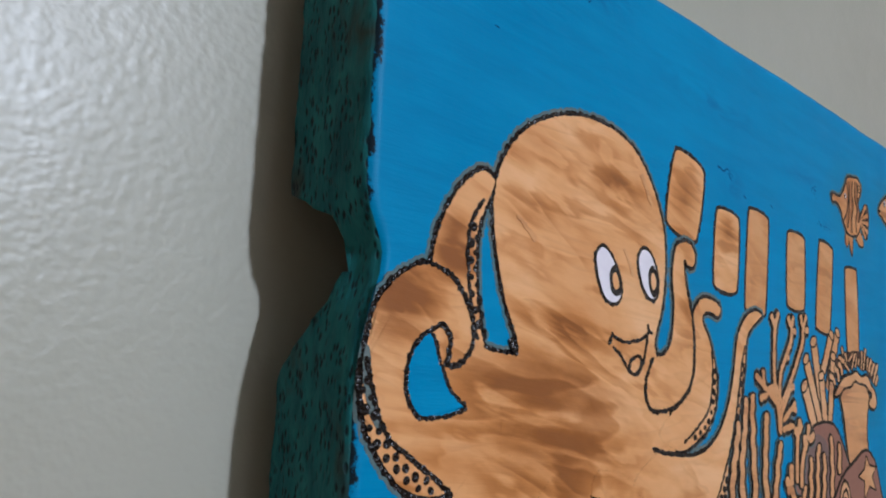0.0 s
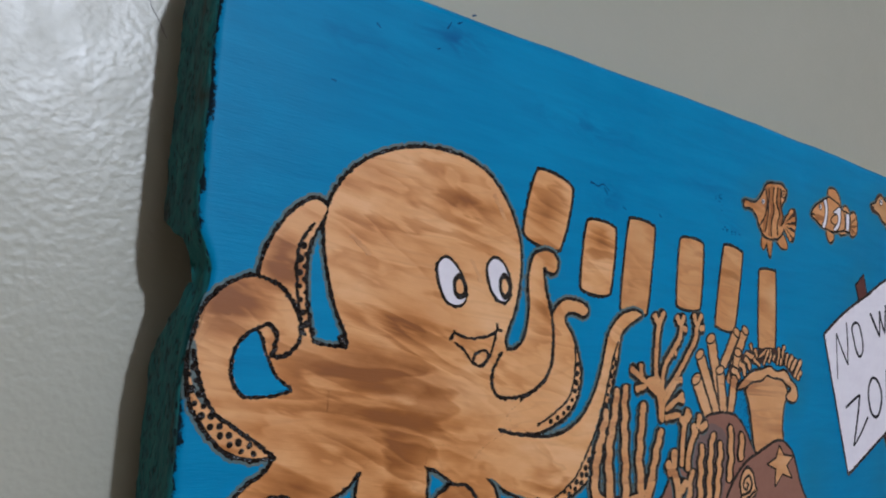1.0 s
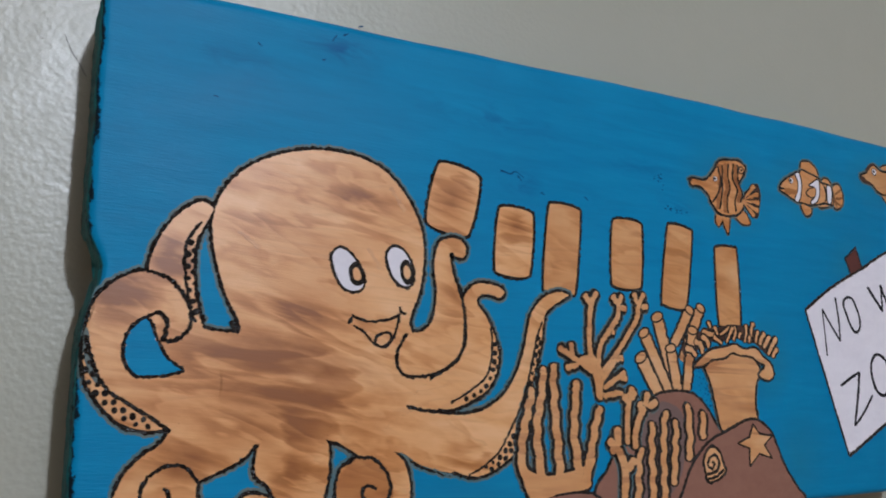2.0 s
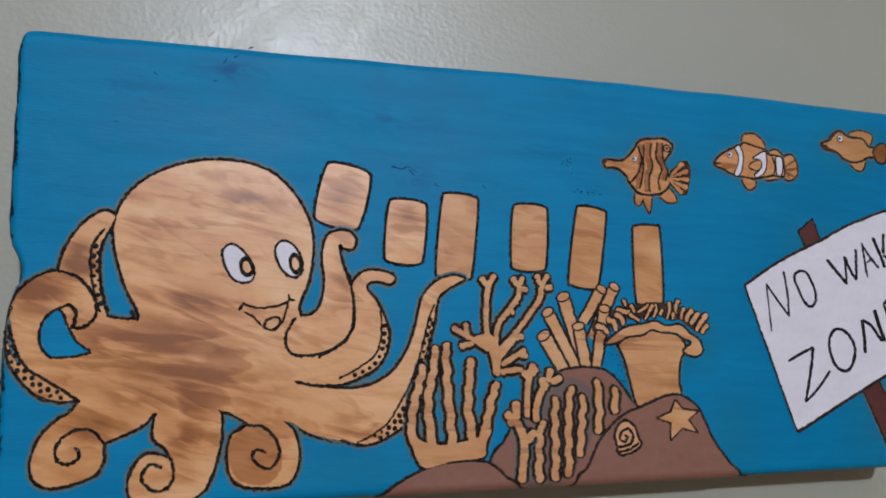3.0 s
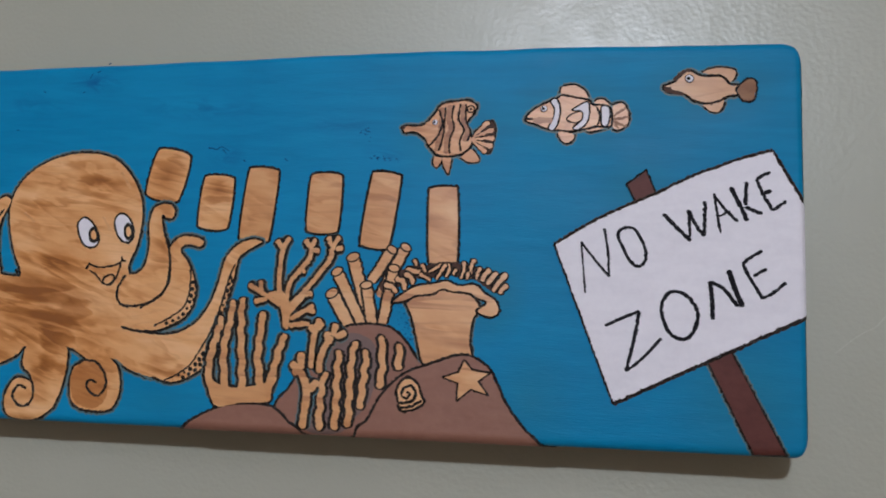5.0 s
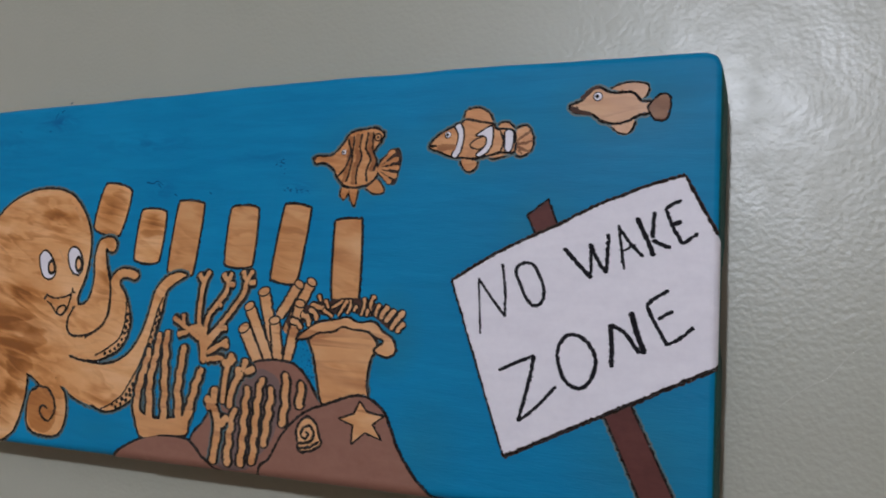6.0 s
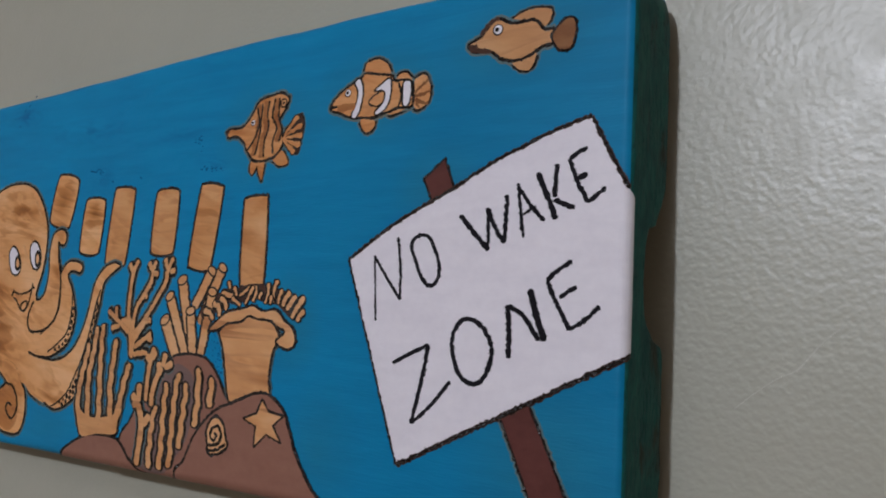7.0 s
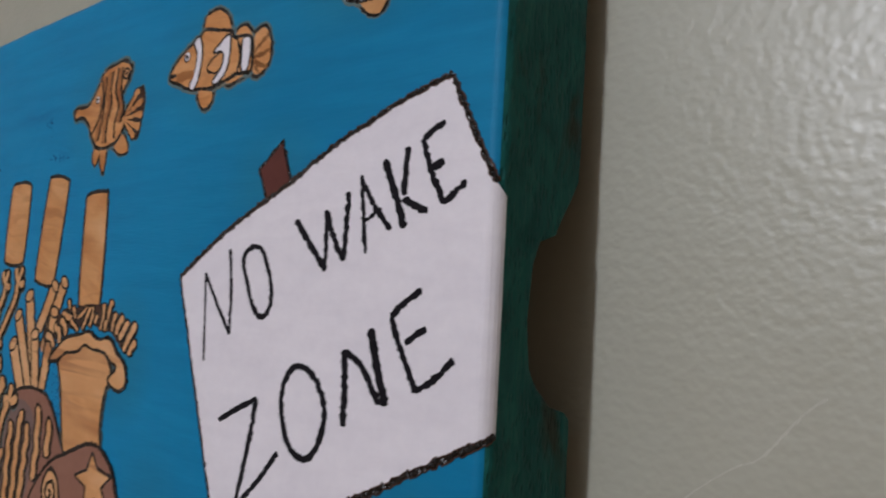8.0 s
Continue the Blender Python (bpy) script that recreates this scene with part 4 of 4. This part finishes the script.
add_fill(spot, ellipse((-150.8,155.1), 1.35, 1.35), 0.098, 1, 0.0, 0.2)
add_fill(spot, ellipse((-150.8,155.1), 0.7, 0.7), 0.102, 0, 0.0, 0.1)
part("eye_spot", spot, [LINE, FISH], fish)

banded = shape("banded_fish", [(-124.6,150.4),(-120.5,154.3),(-114.9,157.1),(-110.5,158.8),(-107.7,160.4),(-101.5,159.1),(-95.8,157.6),(-93.4,155.3),(-89.7,155.1),(-86.0,153.5),(-85.2,149.4),(-85.7,144.8),(-91.7,145.0),(-96.7,144.0),(-103.1,142.9),(-109.2,143.5),(-115.1,144.5),(-119.9,146.7),(-124.0,148.1)], plaque, FISH, 0.050, 0.080, "small fish with white bands in burnt pine", 1.3, fringe=1.7)
for name, pts in (("fin", [(-108.2,160.2),(-108.0,164.4),(-102.0,165.3),(-97.1,162.1),(-95.8,157.6),(-101.5,159.1)]), ("fin", [(-93.2,155.7),(-92.3,157.6),(-89.6,158.1),(-86.7,156.5),(-86.0,153.7)]), ("fin", [(-96.7,144.2),(-95.5,142.6),(-91.3,142.9),(-86.8,144.8)]), ("fin", [(-109.2,143.5),(-109.0,139.8),(-106.6,137.3),(-103.3,138.0),(-102.2,141.7)]), ("tail", [(-85.4,152.1),(-84.3,155.1),(-80.2,155.9),(-77.5,151.3),(-77.7,146.2),(-80.6,143.5),(-83.5,142.9),(-85.2,145.2)])):
    shape(name, pts, banded, FISH, 0.026, 0.042, line=1.1, fringe=1.2)
for pts in (
    [(-113.2,157.7),(-110.5,158.8),(-108.6,153.9),(-109.5,147.5),(-111.6,143.8),(-114.1,144.6),(-111.7,150.0),(-111.5,154.3)],
    [(-103.0,153.1),(-99.1,155.7),(-96.5,156.8),(-95.3,155.1),(-95.5,149.8),(-97.1,145.8),(-101.0,143.5),(-102.7,144.6),(-99.8,147.2),(-98.4,150.2),(-99.4,152.5)],
    [(-89.6,154.3),(-86.6,154.2),(-86.0,149.5),(-87.3,145.1),(-89.6,145.8),(-89.9,150.1)],
):
    shape("white_band", pts, banded, WHITE, 0.084, 0.092, line=0.9)
shape("fin", [(-105.8,148.9),(-102.1,151.6),(-98.8,152.0),(-98.6,148.6),(-101.8,146.8)], banded, FISH, 0.098, 0.106, line=0.8)
lines("burnt_line", [[(-92.1,154.4),(-90.5,150.1),(-91.5,145.2)]], banded, 0.094, 0.9)
lines("cheek", [[(-121.2,148.4),(-116.0,148.6),(-111.9,148.0)]], banded, 0.086, 2.6, "brown scorched cheek", CHEEK)
lines("mouth", [[(-124.8,149.6),(-121.2,149.3)]], banded, 0.094, 1.1)
lines("tail_rays", [[(-84.7,149.3),(-81.3,151.9),(-78.8,153.6)], [(-84.6,148.2),(-80.3,148.4),(-77.9,149.3)], [(-84.5,147.0),(-80.1,145.1),(-78.4,145.3)], [(-83.9,145.6),(-82.1,143.7)]], banded, 0.046, 1.2, "dark scorched rays of the tail", TAIL)

plain = shape("plain_fish", [(-61.8,163.2),(-57.2,165.0),(-53.6,168.7),(-50.0,170.0),(-44.9,167.3),(-36.9,166.8),(-33.2,163.0),(-29.4,162.2),(-29.4,158.2),(-34.1,157.2),(-39.2,154.9),(-44.9,154.5),(-49.6,156.3),(-53.5,159.3),(-59.5,160.2),(-61.5,161.1)], plaque, TAN, 0.050, 0.080, "plain tan fish with a brown tail", 1.4, fringe=1.7)
shape("fin", [(-45.4,168.7),(-39.3,171.1),(-30.8,169.7),(-31.5,164.9),(-35.0,163.3),(-39.3,167.0)], plain, TAN, 0.026, 0.042, line=1.0, fringe=0.8)
shape("fin", [(-45.3,155.0),(-42.5,150.8),(-37.8,150.3),(-35.9,156.0)], plain, TAN, 0.026, 0.042, line=1.0, fringe=0.8)
shape("tail", [(-30.1,161.2),(-25.8,165.0),(-22.3,164.3),(-21.9,159.7),(-23.5,155.0),(-27.6,155.0),(-29.9,158.2)], plain, TAIL, 0.084, 0.092, "dark brown tail", line=1.1)
lines("dark_snout", [[(-62.0,162.3),(-58.5,161.6)], [(-57.4,165.6),(-54.0,168.9),(-50.2,170.4)], [(-61.6,161.0),(-57.0,160.0),(-53.0,158.9)]], plain, 0.094, 1.7, "dark burnt snout and brow", CHAR)
for owner, c, r in ((fish, EYE_A, 1.45), (banded, (-116.2,154.0), 1.6), (plain, (-50.7,166.2), 2.0)):
    bm = bmesh.new()
    add_fill(bm, ellipse(c, r, r), 0.100, 0)
    add_fill(bm, ellipse((c[0] + 0.1, c[1] + 0.1), r * 0.78, r * 0.78), 0.106, 1)
    add_fill(bm, ellipse((c[0] - 0.25, c[1] + 0.1), r * 0.42, r * 0.42), 0.112, 0)
    part("eye", bm, [LINE, WHITE], owner)

# ---- warning sign ----
shape("sign_post", [(-45.5,40.4),(-36.2,45.5),(-13.9,0.3),(-26.5,-0.3)], plaque, POSTBROWN, 0.040, 0.060, "dark brown painted post", 1.5, True, fringe=1.3)
shape("sign_post", [(-78.6,117.5),(-69.9,124.1),(-65.4,112.1),(-74.5,108.8)], plaque, POSTBROWN, 0.044, 0.064, "top of the dark brown post", 1.0, True)
PANEL = [(-110.9,90.0),(-15.9,131.8),(-4.9,109.8),(-5.5,58.0),(-84.7,19.5)]
PANEL_TOP = [(-110.9,90.0),(-97.1,98.6),(-81.9,106.3),(-66.1,113.1),(-50.7,120.6),(-39.1,125.0),(-27.6,129.0),(-15.9,132.1)]
tl, tr, nt, nb, bl = (Vector(p) for p in PANEL)
slope = (nb - bl).normalized()
nb2 = nb + slope * (3.2 / slope.x)
nt1, nt2 = nt + Vector((1.0, -1.4)), Vector((nb2.x + 0.4, nt.y - 4.0))
bm = bmesh.new()
add_fill(bm, straight([Vector(p) for p in PANEL_TOP] + [nt, nt1, nt2, nb2, bl], 1.0), 0.100, 0)
sign = part("sign_panel", bm, [WHITE], plaque, "white painted warning sign with black hand lettering")
lines("singed_edge", [PANEL_TOP], sign, 0.1025, 1.5, "ragged brown singed edge", CHAR)
for i, (a, b) in enumerate(((tr, nt1), (bl, nb2), (bl, tl))):
    lines("singed_edge", [[a, a.lerp(b, 0.3), a.lerp(b, 0.65), b]], sign, 0.103 + 0.0005 * i, (1.5, 1.7, 1.0)[i], "", CHAR)
lines("border", [PANEL_TOP], sign, 0.105, 0.85)
for i, (a, b) in enumerate(((tr, nt1), (bl, nb2), (bl, tl))):
    lines("border", [[a, a.lerp(b, 0.3), a.lerp(b, 0.65), b]], sign, 0.106 + 0.001 * i, (0.95, 1.2, 0.95)[i])


def letter(strokes, round_stroke=None):
    """One hand-drawn capital: pen strokes of a width and two to four places each; a round one is closed."""
    global strokes_done
    bm = bmesh.new()
    if round_stroke:
        add_ribbon(bm, curve(round_stroke[1:], True), 1.15 * round_stroke[0], 0.112 + 0.001 * strokes_done, closed=True, ragged=0.8)
        strokes_done += 1
    for width, *places in strokes:
        add_ribbon(bm, curve(places), 1.15 * width, 0.112 + 0.001 * strokes_done, ragged=0.8)
        strokes_done += 1
    return part("letter", bm, [PEN], sign)


strokes_done = 0
letter([(0.75, (-98.7,90.9),(-97.9,81.6),(-96.8,67.9)), (1.0, (-98.9,91.1),(-92.5,82.9),(-86.2,75.3)), (1.05, (-86.3,75.3),(-86.9,86.7),(-88.4,97.4))])
letter([], (1.25, (-81.7,96.2),(-78.0,97.7),(-74.4,95.9),(-71.1,89.2),(-70.3,84.3),(-71.7,81.1),(-74.1,80.1),(-77.0,82.2),(-80.0,87.9),(-82.4,93.7)))
letter([(1.6, (-62.9,103.7),(-57.2,97.8),(-51.2,91.4)), (1.25, (-51.4,91.6),(-51.6,100.2),(-51.9,105.6)), (1.4, (-51.7,105.0),(-48.8,98.5),(-45.4,93.6)), (1.4, (-45.5,93.6),(-45.1,101.4),(-44.9,109.4))])
letter([(1.1, (-41.0,112.9),(-39.8,103.7),(-38.6,95.0)), (1.2, (-41.0,111.8),(-36.4,105.6),(-31.2,100.0)), (0.9, (-38.9,102.5),(-34.3,105.1))])
letter([(1.7, (-34.1,115.7),(-30.5,108.0),(-27.2,100.3)), (1.5, (-27.2,117.9),(-27.6,113.3),(-28.0,107.3)), (1.4, (-28.2,106.6),(-24.7,105.0),(-20.9,103.4))])
letter([(1.35, (-23.1,119.2),(-20.6,112.4),(-16.8,104.9)), (1.3, (-23.0,119.0),(-20.6,120.6),(-17.1,122.1)), (1.7, (-20.2,112.6),(-17.0,113.9)), (1.2, (-17.0,105.0),(-14.0,106.8),(-11.0,109.3))])
letter([(1.3, (-88.3,53.5),(-80.8,57.0),(-73.2,60.2)), (1.5, (-73.4,60.3),(-75.1,50.2),(-76.9,42.9),(-79.2,33.7)), (1.25, (-79.1,34.0),(-72.1,39.6),(-64.1,48.6))])
letter([], (1.45, (-62.4,66.4),(-59.6,68.8),(-55.0,68.4),(-50.3,64.0),(-48.7,58.8),(-49.8,53.4),(-52.5,49.3),(-56.6,48.4),(-60.6,51.1),(-63.2,56.5),(-63.8,62.5)))
letter([(1.7, (-43.4,73.8),(-42.6,65.3),(-42.5,57.0)), (1.4, (-43.3,73.4),(-37.9,70.6),(-31.9,62.8)), (2.0, (-35.5,78.8),(-32.9,70.2),(-30.0,62.7))])
letter([(1.35, (-29.7,81.6),(-26.1,73.9),(-21.8,66.3)), (1.3, (-29.7,81.3),(-26.7,84.0),(-21.4,87.3)), (1.3, (-25.4,76.0),(-22.3,77.9),(-19.7,79.4)), (1.2, (-22.0,66.5),(-16.9,69.4),(-12.3,73.6))])


# ---- pricked holes in the paint beside the vase coral ----
pricks = bmesh.new()
dots = random.Random(11)
for k in range(46):
    z = dots.uniform(44, 62)
    left, right = -186.0 + 0.35 * (62 - z), -179.5 + 0.35 * (62 - z)
    add_fill(pricks, ellipse((dots.uniform(left, right), z), dots.uniform(0.2, 0.42), dots.uniform(0.2, 0.42), n=7), 0.010 + 0.0004 * k)
part("pricked_holes", pricks, [INK], plaque, "small dark holes pricked into the blue paint")

# ---- specks where the blue paint has worn thin ----
specks = bmesh.new()
for k in range(34):
    if k < 16:
        place = (dots.gauss(-202.8, 1.6), dots.gauss(144.2, 1.6))
    else:
        x = dots.uniform(-201.0, -184.5)
        place = (x, 132.8 - 0.11 * (x + 201.0) + dots.gauss(0, 0.5))
    add_fill(specks, ellipse(place, dots.uniform(0.2, 0.65), dots.uniform(0.18, 0.35), dots.uniform(-20, 20), n=7), 0.010 + 0.0004 * k)
part("worn_specks", specks, [INK], plaque, "dark blue specks worn through the paint")

# ---- dark marks on the blue paint ----
for pts in [
    [(-284.8,139.3),(-280.3,138.3),(-277.7,139.4),(-273.7,137.3)],
    [(-276.9,138.3),(-274.7,135.6)],
    [(-265.6,132.5),(-263.7,131.2)],
    [(-351.9,181.6),(-349.8,182.7)],
    [(-243.5,132.8),(-241.9,131.2)],
    [(-346.0,186.1),(-344.2,186.7)],
    [(-383.0,172.8),(-381.3,171.6)],
    [(-355.9,178.6),(-354.3,181.4)],
    [(-359.5,170.7),(-358.2,171.4)],
    [(-397.1,151.5),(-395.2,151.3)],
]:
    lines("scuff_mark", [pts], plaque, 0.012, (0.8, 0.35), mat=INK)
